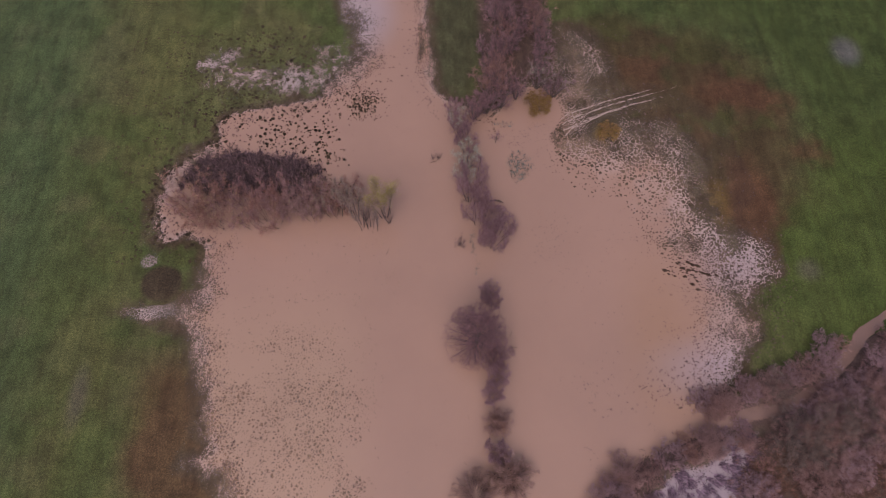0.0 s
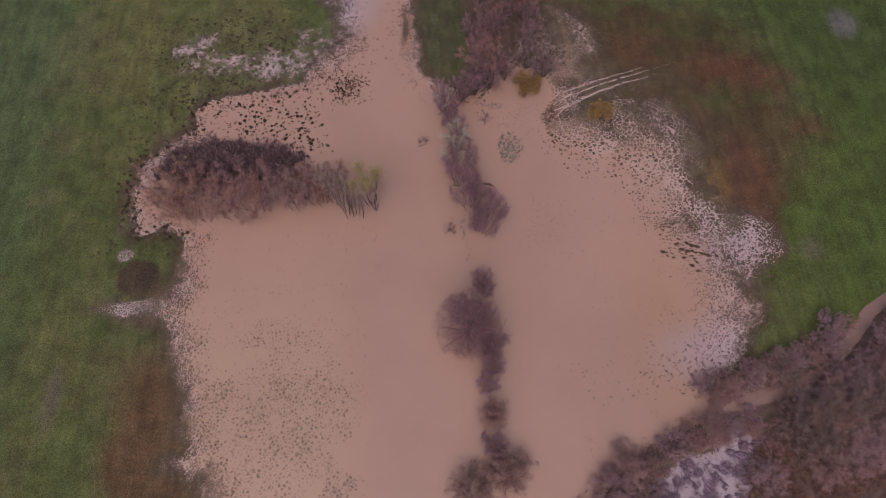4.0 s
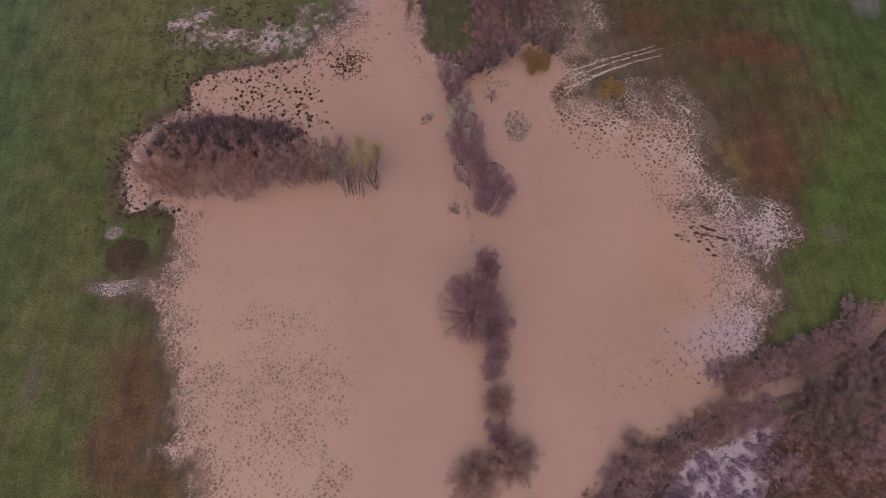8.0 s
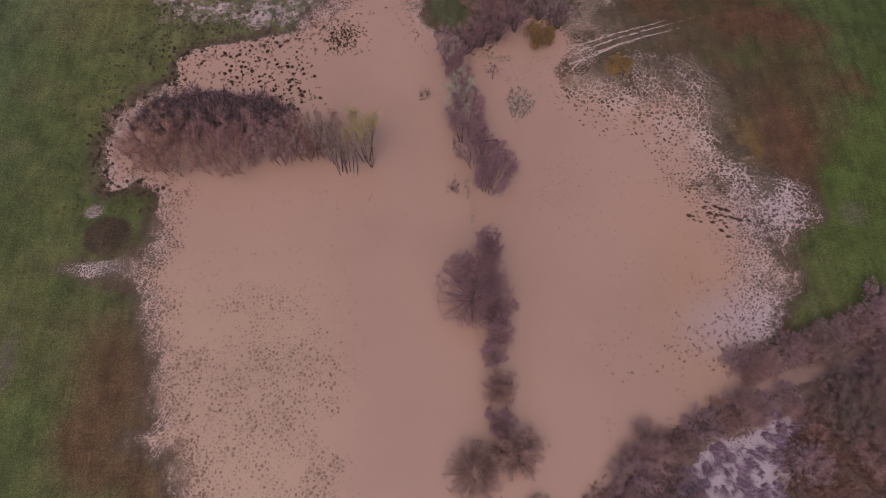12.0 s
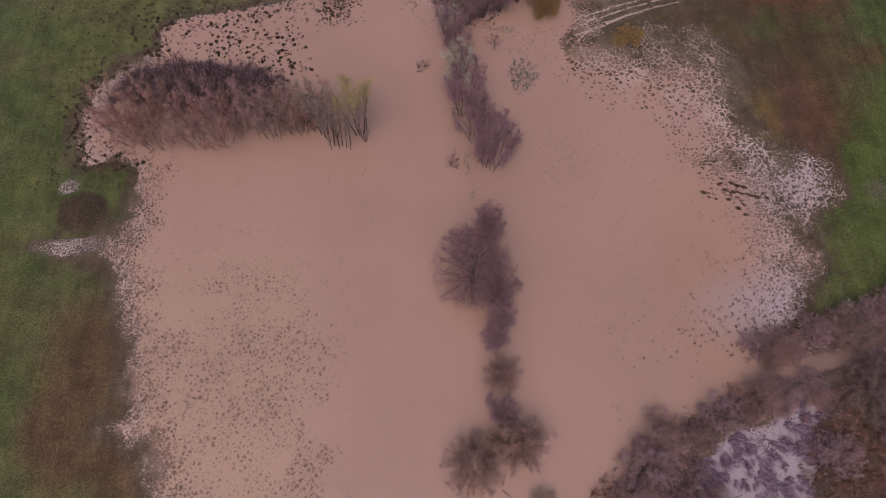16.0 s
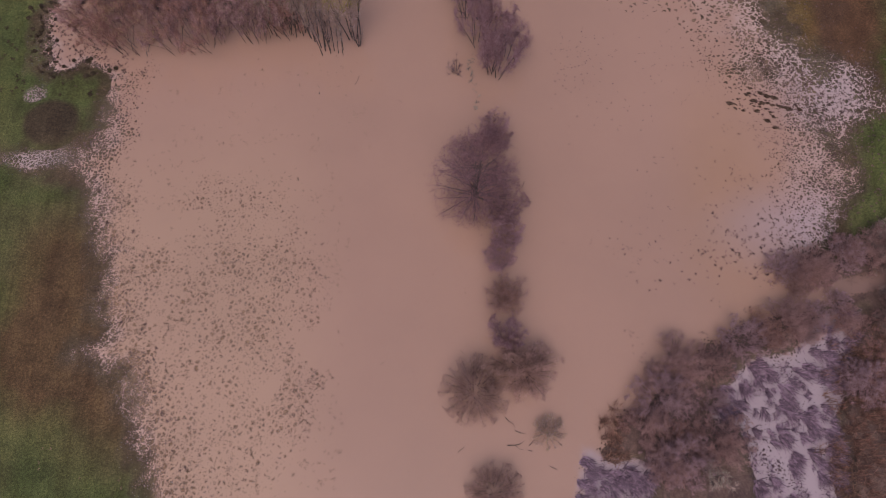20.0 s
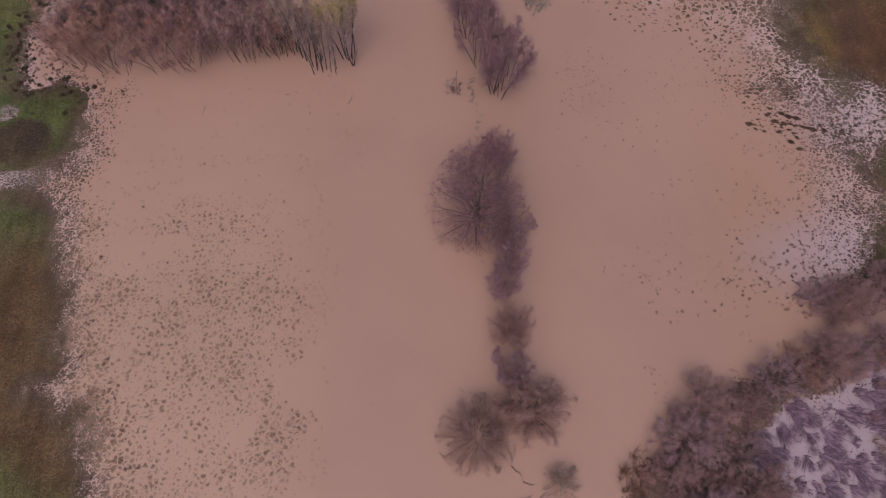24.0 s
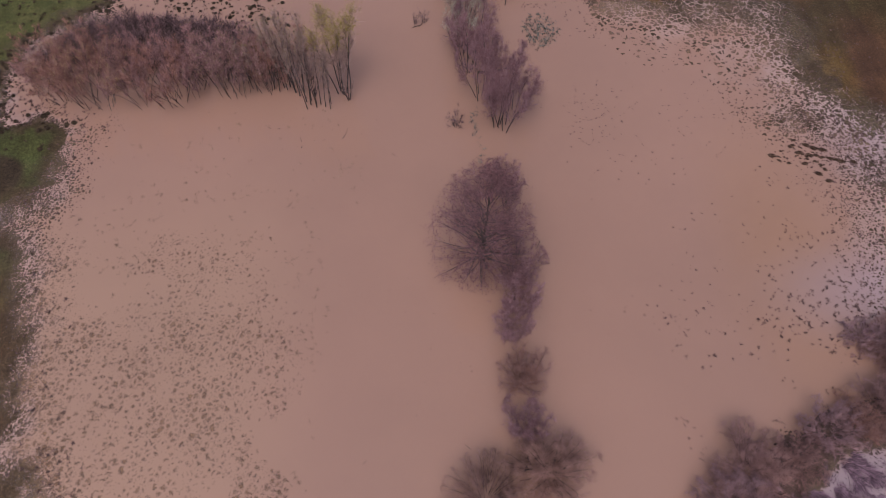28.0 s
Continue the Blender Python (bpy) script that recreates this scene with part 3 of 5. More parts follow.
murk = np.stack([land["drowned"], land["net"], 0 * gx, 0 * gx + 1], -1)
colour_layer(water_me, "murk", murk.reshape(-1, 4)[used])
water_me.materials.append(WATER)
water = tagged(new("water", water_me), "opaque pinkish-brown muddy flood water over the meadow", "flood water", kind="structure")


# ---- plants: wood is grown as tapering lines, then skinned ----
def mesh_from(name, verts, faces, mat, smooth_shade=True):
    me = bpy.data.meshes.new(name)
    me.from_pydata(verts, [], faces)
    if smooth_shade:
        me.polygons.foreach_set("use_smooth", np.ones(len(me.polygons), bool))
    me.materials.append(mat)
    return me


def skin(lines, sides):
    """Tapering tubes round lines of (point, radius)."""
    verts, faces = [], []
    ring = [(math.cos(2 * math.pi * k / sides), math.sin(2 * math.pi * k / sides)) for k in range(sides)]
    for line in lines:
        first = len(verts)
        for i, (p, r) in enumerate(line):
            a = line[max(i - 1, 0)][0]
            b = line[min(i + 1, len(line) - 1)][0]
            d = b - a
            side = d.cross(Vector((0.31, 0.87, 0.38))).normalized()
            other = d.cross(side).normalized()
            if i == len(line) - 1:
                verts.append(p[:])
            else:
                verts.extend((p + side * (c * r) + other * (s * r))[:] for c, s in ring)
        n = len(line) - 1
        for i in range(n - 1):
            for k in range(sides):
                o, q = first + i * sides, (k + 1) % sides
                faces.append((o + k, o + q, o + sides + q, o + sides + k))
        o = first + (n - 1) * sides
        faces.extend((o + k, o + (k + 1) % sides, first + n * sides) for k in range(sides))
    return verts, faces


def part(name, me, parent, label=""):
    ob = new(name, me)
    ob.parent = parent
    return tagged(ob, label)


def grow_line(rng, start, way, length, radius, points, bend, rise):
    """A line that wanders as it grows and turns upward by rise."""
    line, p, d = [(start.copy(), radius)], start.copy(), way.normalized()
    for i in range(1, points):
        d = (d + Vector((rng.gauss(0, bend), rng.gauss(0, bend), rng.gauss(0, bend) + rise))).normalized()
        p = p + d * (length / (points - 1))
        line.append((p, radius * (1 - 0.93 * i / (points - 1))))
    return line


def along(line, t):
    f = t * (len(line) - 1)
    i = min(int(f), len(line) - 2)
    (a, ra), (b, rb) = line[i], line[i + 1]
    return a.lerp(b, f - i), (b - a).normalized(), ra + (rb - ra) * (f - i)


def offshoot(rng, way, angle):
    """A way that leaves another by an angle, to any side."""
    side = way.cross(Vector((rng.gauss(0, 1), rng.gauss(0, 1), rng.gauss(0, 1)))).normalized()
    return way * math.cos(angle) + side * math.sin(angle)


def leaf_cards(rng, spots, size, per):
    verts, faces = [], []
    for s in spots:
        for _ in range(per):
            c = s + Vector((rng.gauss(0, size * 1.4), rng.gauss(0, size * 1.4), rng.gauss(0, size * 1.4)))
            a = Vector((rng.gauss(0, 1), rng.gauss(0, 1), rng.gauss(0, 1))).normalized() * size * rng.uniform(0.6, 1.3)
            b = a.cross(Vector((rng.gauss(0, 1), rng.gauss(0, 1), rng.gauss(0, 1)))).normalized() * size * rng.uniform(0.3, 0.5)
            o = len(verts)
            verts += [(c - a)[:], (c + b)[:], (c + a)[:], (c - b)[:]]
            faces.append((o, o + 1, o + 2, o + 3))
    return verts, faces


def woody(name, seed, label, category, group, tall, stems, flare, limbs, branches, twigs, limb_reach, twig_len, bark, twig_mat,
          leaf=None, leaf_size=0.06, leaf_per=1, leaf_share=1.0, leaf_top=0.0, limb_from=0.2, limb_angle=0.9, girth=0.018, rise=0.12, twig_r=0.0065, stem_share=0.8, fan=1.0, dome=None, skirt=0.5, fork=0.045, bend=0.13, stool=0.0, limb_bark=0.36):
    """A bare tree or bush: stems from one stool, limbs, branches and fine twigs, with what leaves are left."""
    rng = random.Random(seed)
    root = tagged(new(name), label, category, group)
    stem_lines, limb_lines, branch_lines, twig_lines, spots = [], [], [], [], []

    def grown(*how):
        line = grow_line(rng, *how)
        if not dome:
            return line
        wide, high, middle = dome
        kept = []
        for p, r in line:
            n = math.sqrt((p.x / wide) ** 2 + (p.y / wide) ** 2 + ((p.z - middle) / high) ** 2)
            k = (1 + 0.5 * (n - 1)) / n if n > 1 else 1
            kept.append((Vector((p.x * k, p.y * k, middle + (p.z - middle) * k)), r))
        return kept

    for s in range(stems):
        turn = 2 * math.pi * (s + rng.uniform(-0.3, 0.3)) / stems
        lean = flare * rng.uniform(0.01, 1.0) ** skirt if stems > 1 else flare * rng.uniform(-0.3, 0.3)
        way = Vector((math.sin(lean) * math.cos(turn), math.sin(lean) * math.sin(turn), math.cos(lean)))
        off = (0.05 * tall * flare + stool) * rng.uniform(0.3, 1.2) if stems > 1 else 0
        foot = Vector((off * math.cos(turn), off * math.sin(turn), 0))
        size = tall * rng.uniform(0.75, 1.0) if stems > 1 else tall
        stem = grown(foot, way, size * (stem_share if stems == 1 else 0.92), girth * size, 8, fork, 0.02)
        stem_lines.append(stem)
        for b in range(limbs):
            t = limb_from + (0.97 - limb_from) * ((b + rng.random()) / limbs) ** (1.0 if stems > 1 else 1.35)
            p, d, r = along(stem, t)
            reach = limb_reach * size * ((1.12 - 0.75 * t) if stems > 1 else (1.08 - t**2.6)) * rng.uniform(0.7, 1.15)
            limb = grown(p, offshoot(rng, d, limb_angle * (rng.uniform(0.6, 1.2) if stems > 1 else rng.uniform(0.8, 1.1) * (1.25 - 0.5 * t))), reach, max(r * (0.55 if stems > 1 else limb_bark), 0.010), 5, bend, rise if stems > 1 else rise * 2 * t)
            limb_lines.append(limb)
            for _ in range(branches):
                u = rng.uniform(0.2, 1.0)
                q, e, rr = along(limb, u)
                br = grown(q, offshoot(rng, e, fan * rng.uniform(0.3, 0.95)), reach * rng.uniform(0.3, 0.55), max(rr * 0.6, 0.008), 3, bend * 1.2, rise)
                branch_lines.append(br)
                for _ in range(twigs):
                    w, g, _ = along(br, rng.uniform(0.1, 1.0))
                    tw = grown(w, offshoot(rng, g, fan * rng.uniform(0.25, 0.9)), twig_len * rng.uniform(0.55, 1.25), twig_r, 2, 0.15, rise * 0.6)
                    twig_lines.append(tw)
                    if leaf and tw[-1][0].z > leaf_top * tall and rng.random() < leaf_share:
                        spots += [tw[-1][0], tw[0][0].lerp(tw[1][0], 0.6)]
    for line in stem_lines:
        part("trunk" if stems == 1 else "stem", mesh_from("stem", *skin([line if stems < 20 else line[::2] + line[-1:]], 6 if stems < 20 else 4), bark), root)
    if stems == 1:
        for line in limb_lines:
            part("limb", mesh_from("limb", *skin([line], 4), bark), root)
        limb_lines = []
    verts, faces = skin([line if stems < 20 else line[::2] for line in limb_lines], 3)
    thick = len(faces)
    for lines in (branch_lines, twig_lines):
        more, sides = skin([line if stems < 20 else [line[0], line[-1]] for line in lines], 3)
        faces += [tuple(i + len(verts) for i in f) for f in sides]
        verts += more
    crown = mesh_from("crown", verts, faces, bark)
    crown.materials.append(twig_mat)
    crown.polygons.foreach_set("material_index", np.array([0] * thick + [1] * (len(faces) - thick), np.int32))
    tagged(part("crown", crown, root), kind="stuff")
    if spots:
        tagged(part("foliage", mesh_from("foliage", *leaf_cards(rng, spots, leaf_size, leaf_per), leaf, False), root), kind="stuff")
    return root


def stand(ob, x, y, turn=0.0, size=1.0, wide=1.0, lean=(0, 0)):
    """The place of a plant on its ground, sunk a little below it or below the flood."""
    z = ground_level(x, y) - 0.06
    return pose(x, y, z, lean[0], lean[1], turn) @ Matrix.Diagonal((size * wide, size * wide, size, 1))


def plant_all(kinds, places):
    """Each kind stands once as built, then as copies. Places: kind, x, y, size, wide."""
    rng, seen = random.Random(97), set()
    for kind, x, y, size, wide in places:
        m = stand(None, x, y, rng.uniform(0, 360), size, wide)
        if kind in seen:
            one = copy_thing(kinds[kind], Matrix.Identity(4))
            one.matrix_basis = m
        else:
            kinds[kind].matrix_basis = m
            seen.add(kind)


CREEK, WOOD, HEDGE, BELT = "trees along the drowned creek", "trees of the flooded copse", "bushes of the northern hedge", "bushes of the eastern bank"

# trees along the drowned creek
alder = woody("alder_tree", 11, "tall bare alder with purple-brown catkins, standing in flood water", "tree", CREEK, 10.4, 1, 0.1, 112, 11, 8, 0.37, 0.5,
              BARK_LIMB, TWIG_ALDER, CATKIN, 0.065, 1, leaf_share=0.5, limb_from=0.05, limb_angle=1.12, girth=0.017, rise=0.07, twig_r=0.0115, fan=0.85, stem_share=0.97, dome=(3.6, 7.4, 3.1), bend=0.12, limb_bark=0.34)
alder.matrix_basis = stand(alder, 2.7, 29.3, 20, 1.0, 0.93)
creek_kinds = {
    "slender": woody("slender_tree", 12, "slender bare purple-twigged tree standing in flood water", "tree", CREEK, 8, 6, 0.3, 13, 6, 8, 0.23, 0.6, BARK_DARK, TWIG_PURPLE, CATKIN, 0.05, 1, leaf_share=0.4, limb_angle=0.55, limb_from=0.3, girth=0.0062, fork=0.06, stool=0.35, twig_r=0.0105, fan=0.85, dome=(2.7, 4.8, 3.6)),
    "slim": woody("slender_tree", 13, "slender bare purple-twigged tree standing in flood water", "tree", CREEK, 8, 5, 0.42, 15, 6, 8, 0.25, 0.65, BARK_DARK, TWIG_PURPLE, CATKIN, 0.05, 1, leaf_share=0.4, limb_angle=0.6, limb_from=0.28, girth=0.0065, fork=0.06, stool=0.35, twig_r=0.0105, fan=0.85, dome=(2.8, 4.8, 3.6)),
    "willow": woody("willow_bush", 14, "round bare pinkish-brown willow bush standing in flood water", "willow", CREEK, 3.3, 52, 1.4, 10, 4, 8, 0.3, 0.34, BARK_DARK, TWIG_WILLOW, None, limb_from=0.15, limb_angle=0.6, girth=0.005, rise=0.03, twig_r=0.0048, fan=0.9, dome=(2.8, 3.9, 0.2), skirt=0.62, fork=0.02, bend=0.05),
    "osier": woody("willow_bush", 15, "round bare pinkish-brown willow bush with dark stems in flood water", "willow", CREEK, 3.2, 26, 1.25, 12, 5, 8, 0.32, 0.36, BARK_DARK, TWIG_WILLOW, None, limb_from=0.15, limb_angle=0.6, girth=0.011, rise=0.04, twig_r=0.0048, fan=0.95, dome=(3.0, 3.4, 0.2), skirt=0.6, fork=0.025, bend=0.06),
    "russet": woody("russet_bush", 16, "small bare bush with reddish-brown twigs in flood water", "bush", CREEK, 3.2, 26, 0.62, 9, 5, 7, 0.22, 0.34, BARK_DARK, TWIG_BANK, LEAF_RUST, 0.03, 1, leaf_share=0.25, limb_angle=0.6, girth=0.006, twig_r=0.0065, fan=0.8),
    "seedy": woody("seeding_bush", 17, "bush with pale fluffy seed heads over bare stems", "bush", CREEK, 7, 7, 0.5, 8, 5, 5, 0.24, 0.6, BARK, TWIG_PURPLE, LEAF_PALE, 0.06, 4, leaf_share=0.7, leaf_top=0.55, stool=0.3),
    "dwarf": woody("small_bush", 18, "small bare bush standing alone in flood water", "bush", CREEK, 2, 7, 0.8, 4, 4, 3, 0.3, 0.35, STICK, TWIG_DARK, None, girth=0.014, twig_r=0.009),
    "greenish": woody("small_willow", 19, "small greenish-grey willow bush in flood water", "bush", CREEK, 1.7, 40, 1.4, 7, 3, 3, 0.36, 0.22, BARK, TWIG_GREY, LEAF_OLIVE, 0.03, 1, leaf_share=0.25, limb_from=0.12, limb_angle=0.4, girth=0.008, rise=0.02, twig_r=0.009, fan=0.5, dome=(1.4, 1.7, 0.1), skirt=0.9, fork=0.02, bend=0.05),
    "sapling": woody("sapling", 26, "single-stemmed bare sapling standing alone in flood water", "tree", CREEK, 3.0, 1, 0.1, 16, 5, 4, 0.34, 0.3, BARK_DARK, TWIG_ALDER, None, limb_from=0.35, limb_angle=0.9, girth=0.016, twig_r=0.011),
    "round": woody("round_alder", 20, "round bare alder bush standing in flood water", "tree", CREEK, 7.2, 14, 0.52, 13, 6, 8, 0.2, 0.5, BARK_DARK, TWIG_PURPLE, CATKIN, 0.045, 1, leaf_share=0.3, limb_angle=0.65, girth=0.0045, stool=0.35, twig_r=0.0095, fan=0.9, dome=(3.3, 5.6, 2.2)),
}
plant_all(creek_kinds, [
    ("round", 5.0, 27.2, 0.68, 1.0), ("round", 4.5, 35.0, 0.66, 0.85), ("slender", 4.9, 33.6, 0.62, 0.9), ("round", 4.3, 23.2, 0.72, 0.78), ("round", 5.0, 25.2, 0.72, 0.85),
    ("russet", 4.9, 20.0, 1.15, 1.05), ("round", 4.7, 17.0, 0.66, 0.92), ("osier", 5.1, 14.8, 1.2, 0.72), ("osier", 6.2, 14.4, 1.4, 0.75), ("willow", 2.1, 12.9, 1.2, 0.84),
    ("greenish", 7.6, 9.8, 1.0, 1.0), ("willow", 3.3, 5.6, 0.9, 0.9), ("dwarf", 1.45, 41.9, 1.05, 0.9),
    ("slender", 4.7, 42.1, 1.12, 0.85), ("slim", 5.3, 41.6, 0.95, 0.85), ("slim", 6.0, 43.2, 0.7, 1.2), ("slim", 3.5, 45.1, 0.92, 0.85), ("slender", 4.5, 45.6, 0.92, 0.95),
    ("slender", 2.6, 48.2, 0.9, 0.95), ("slim", 3.2, 50.0, 0.85, 0.9), ("seedy", 2.0, 50.9, 0.75, 0.9), ("seedy", 2.5, 53.2, 0.8, 1.0), ("slim", 2.7, 55.4, 0.75, 0.9),
    ("slender", 1.7, 57.4, 0.75, 1.0), ("seedy", 1.3, 59.2, 0.6, 0.9), ("slender", 1.0, 60.8, 0.55, 1.1), ("slender", 4.2, 61.2, 0.6, 1.3),
    ("sapling", 6.5, 56.8, 1.0, 1.0), ("dwarf", -1.9, 54.4, 0.8, 0.5), ("dwarf", -1.1, 54.5, 0.95, 0.6),
])

# the hedge on the northern strip
hedge_kinds = {
    "bare": woody("hedge_bush", 21, "bare purple-grey hedge bush beside the green strip", "bush", HEDGE, 6, 8, 0.6, 6, 5, 7, 0.3, 0.65, BARK, TWIG_ALDER, None, twig_r=0.012),
    "grey": woody("hedge_bush", 22, "bare grey-brown hedge bush beside the green strip", "bush", HEDGE, 6, 8, 0.65, 6, 5, 7, 0.3, 0.65, BARK, TWIG_PURPLE, None, twig_r=0.012),
    "red": woody("hedge_bush", 23, "bare reddish hedge bush beside the green strip", "bush", HEDGE, 6, 8, 0.6, 6, 5, 7, 0.3, 0.6, BARK, TWIG_RED, LEAF_RUST, 0.045, 1, leaf_share=0.35, twig_r=0.012),
    "gold": woody("orange_bush", 24, "low rounded bush with golden-brown leaves at the water", "bush", HEDGE, 3, 16, 1.0, 7, 5, 5, 0.27, 0.4, BARK, TWIG_RED, LEAF_GOLD, 0.055, 2, dome=(1.9, 2.6, 0.5)),
    "pale": woody("seeding_bush", 25, "hedge bush with pale seed heads on bare stems", "bush", HEDGE, 6, 5, 0.4, 7, 5, 5, 0.24, 0.6, BARK, TWIG_PURPLE, LEAF_PALE, 0.07, 2, leaf_share=0.35, leaf_top=0.6),
}
hedge_places = [("bare", 5.4, 61.6, 0.9, 1.0), ("bare", 7.4, 62.6, 0.95, 1.0), ("bare", 9.6, 64.0, 0.9, 1.0), ("gold", 12.4, 62.2, 1.05, 1.0), ("gold", 21.8, 58.3, 0.3, 2.9), ("bare", 14.6, 64.2, 0.9, 1.0), ("pale", 12.6, 65.6, 0.9, 1.0),
                ("bare", 3.6, 60.6, 0.7, 1.0)]
rng = random.Random(5)
for k in range(38):
    yy = 64.5 + 22 * k / 37
    hedge_places.append((rng.choice(("bare", "bare", "grey", "red", "red")), rng.uniform(5.4, 14.2) - 0.05 * (yy - 64), yy + rng.uniform(-0.8, 0.8), rng.uniform(0.75, 1.1), rng.uniform(0.85, 1.1)))
plant_all(hedge_kinds, hedge_places)

# the flooded copse
wood_kinds = {
    "poplar": woody("poplar_tree", 31, "slim bare poplar with several stems standing in flood water", "tree", WOOD, 9.6, 4, 0.13, 15, 5, 6, 0.14, 0.6, BARK_DARK, TWIG_POPLAR, LEAF_OLIVE, 0.05, 1, leaf_share=0.2, leaf_top=0.6, limb_from=0.34, limb_angle=0.5, rise=0.16, girth=0.0066, stool=0.5, twig_r=0.009, fan=0.7),
    "pole": woody("poplar_tree", 38, "thin bare poplar pole standing in flood water", "tree", WOOD, 8.2, 2, 0.14, 14, 5, 5, 0.13, 0.5, BARK_DARK, TWIG_POPLAR, LEAF_OLIVE, 0.05, 1, leaf_share=0.2, leaf_top=0.6, limb_from=0.42, limb_angle=0.5, rise=0.16, girth=0.0068, stool=0.4, twig_r=0.009, fan=0.7),
    "yellow": woody("yellow_poplar", 32, "poplar with its last yellow leaves at the top, in flood water", "tree", WOOD, 9.2, 7, 0.16, 13, 6, 7, 0.19, 0.6, BARK_DARK, TWIG_GREY, LEAF_YELLOW, 0.058, 2, leaf_share=0.5, leaf_top=0.62, limb_from=0.28, limb_angle=0.55, rise=0.16, girth=0.0062, stool=0.4, twig_r=0.009, fan=0.8),
    "coppice": woody("coppiced_alder", 33, "coppiced bare tree with many slanting dark stems in flood water", "tree", WOOD, 6.4, 8, 0.34, 8, 5, 7, 0.22, 0.5, BARK_DARK, TWIG_MAUVE, LEAF_OLIVE, 0.045, 1, leaf_share=0.2, limb_from=0.5, girth=0.0052, fork=0.07, stool=0.6, twig_r=0.010),
    "rusty": woody("russet_willow", 34, "bushy tree with reddish-brown twigs and withered leaves", "tree", WOOD, 6.4, 9, 0.5, 9, 5, 6, 0.26, 0.55, BARK_DARK, TWIG_COPSE, LEAF_RUST, 0.055, 1, leaf_share=0.38, limb_from=0.42, girth=0.005, fork=0.075, stool=0.55, twig_r=0.0105),
    "olive": woody("fading_willow", 35, "bushy tree with fading pale-tan leaves over leaning stems", "tree", WOOD, 6.5, 8, 0.45, 8, 6, 8, 0.25, 0.55, BARK, TWIG_COPSE, LEAF_TAN, 0.05, 1, leaf_share=0.22, limb_from=0.45, girth=0.0055, fork=0.07, stool=0.5),
    "purple": woody("bare_willow", 36, "bushy bare tree with purple-brown twigs over dark leaning stems", "tree", WOOD, 6.4, 8, 0.48, 9, 5, 6, 0.26, 0.55, BARK_DARK, TWIG_MAUVE, LEAF_RUST, 0.045, 1, leaf_share=0.15, limb_from=0.42, girth=0.005, fork=0.075, stool=0.55, twig_r=0.0105),
    "dwarfish": woody("small_willow", 37, "small bare willow at the end of the copse in flood water", "bush", WOOD, 6, 5, 0.3, 6, 5, 5, 0.22, 0.5, BARK_DARK, TWIG_GREY, None),
}
wood_places = [("rusty", -29.4, 45.1, 1.0, 1.0), ("olive", -27.5, 45.0, 1.05, 0.95), ("purple", -24.6, 45.0, 0.95, 0.9), ("rusty", -22.6, 45.2, 1.0, 0.9), ("purple", -21.4, 45.3, 0.95, 0.85),
               ("pole", -20.2, 45.6, 0.6, 0.8), ("coppice", -17.5, 45.9, 0.95, 0.95), ("coppice", -16.4, 46.0, 0.85, 0.8), ("pole", -15.6, 46.4, 0.9, 0.9), ("coppice", -14.3, 46.4, 0.95, 0.9),
               ("pole", -13.5, 46.4, 1.0, 1.0), ("poplar", -12.9, 46.7, 0.95, 0.9), ("poplar", -10.8, 44.7, 1.0, 0.9), ("poplar", -9.9, 44.5, 0.95, 0.8), ("yellow", -8.0, 46.0, 1.05, 1.15),
               ("pole", -8.9, 44.3, 0.85, 1.0), ("dwarfish", -7.5, 45.1, 0.5, 0.9), ("dwarfish", -10.4, 45.6, 0.5, 0.9), ("rusty", -31.4, 45.7, 0.8, 0.95), ("purple", -33.3, 46.6, 0.6, 1.0),
               ("olive", -35.0, 51.0, 0.5, 1.1), ("purple", -35.0, 48.6, 0.4, 1.1),
               ("coppice", -18.7, 47.1, 0.95, 1.05), ("purple", -17.0, 47.5, 0.85, 1.0), ("coppice", -15.2, 47.7, 0.95, 1.05), ("rusty", -13.4, 47.7, 0.85, 0.95), ("poplar", -11.8, 46.1, 1.0, 1.2), ("purple", -20.6, 46.9, 0.85, 1.0)]
rng = random.Random(6)
for k in range(18):
    xx = -33.0 + 21.5 * (k + rng.random()) / 18
    back = 47.0 + (k * 7 % 5) * 0.62 + rng.uniform(-0.4, 0.4)
    kind = rng.choice(("rusty", "purple", "purple", "olive")) if xx < -18 else rng.choice(("coppice", "olive", "purple", "rusty"))
    if back < 52.5 - max(0, xx + 22) * 0.36:
        wood_places.append((kind, xx, back, rng.uniform(0.55, 0.8), rng.uniform(0.9, 1.15)))
plant_all(wood_kinds, wood_places)

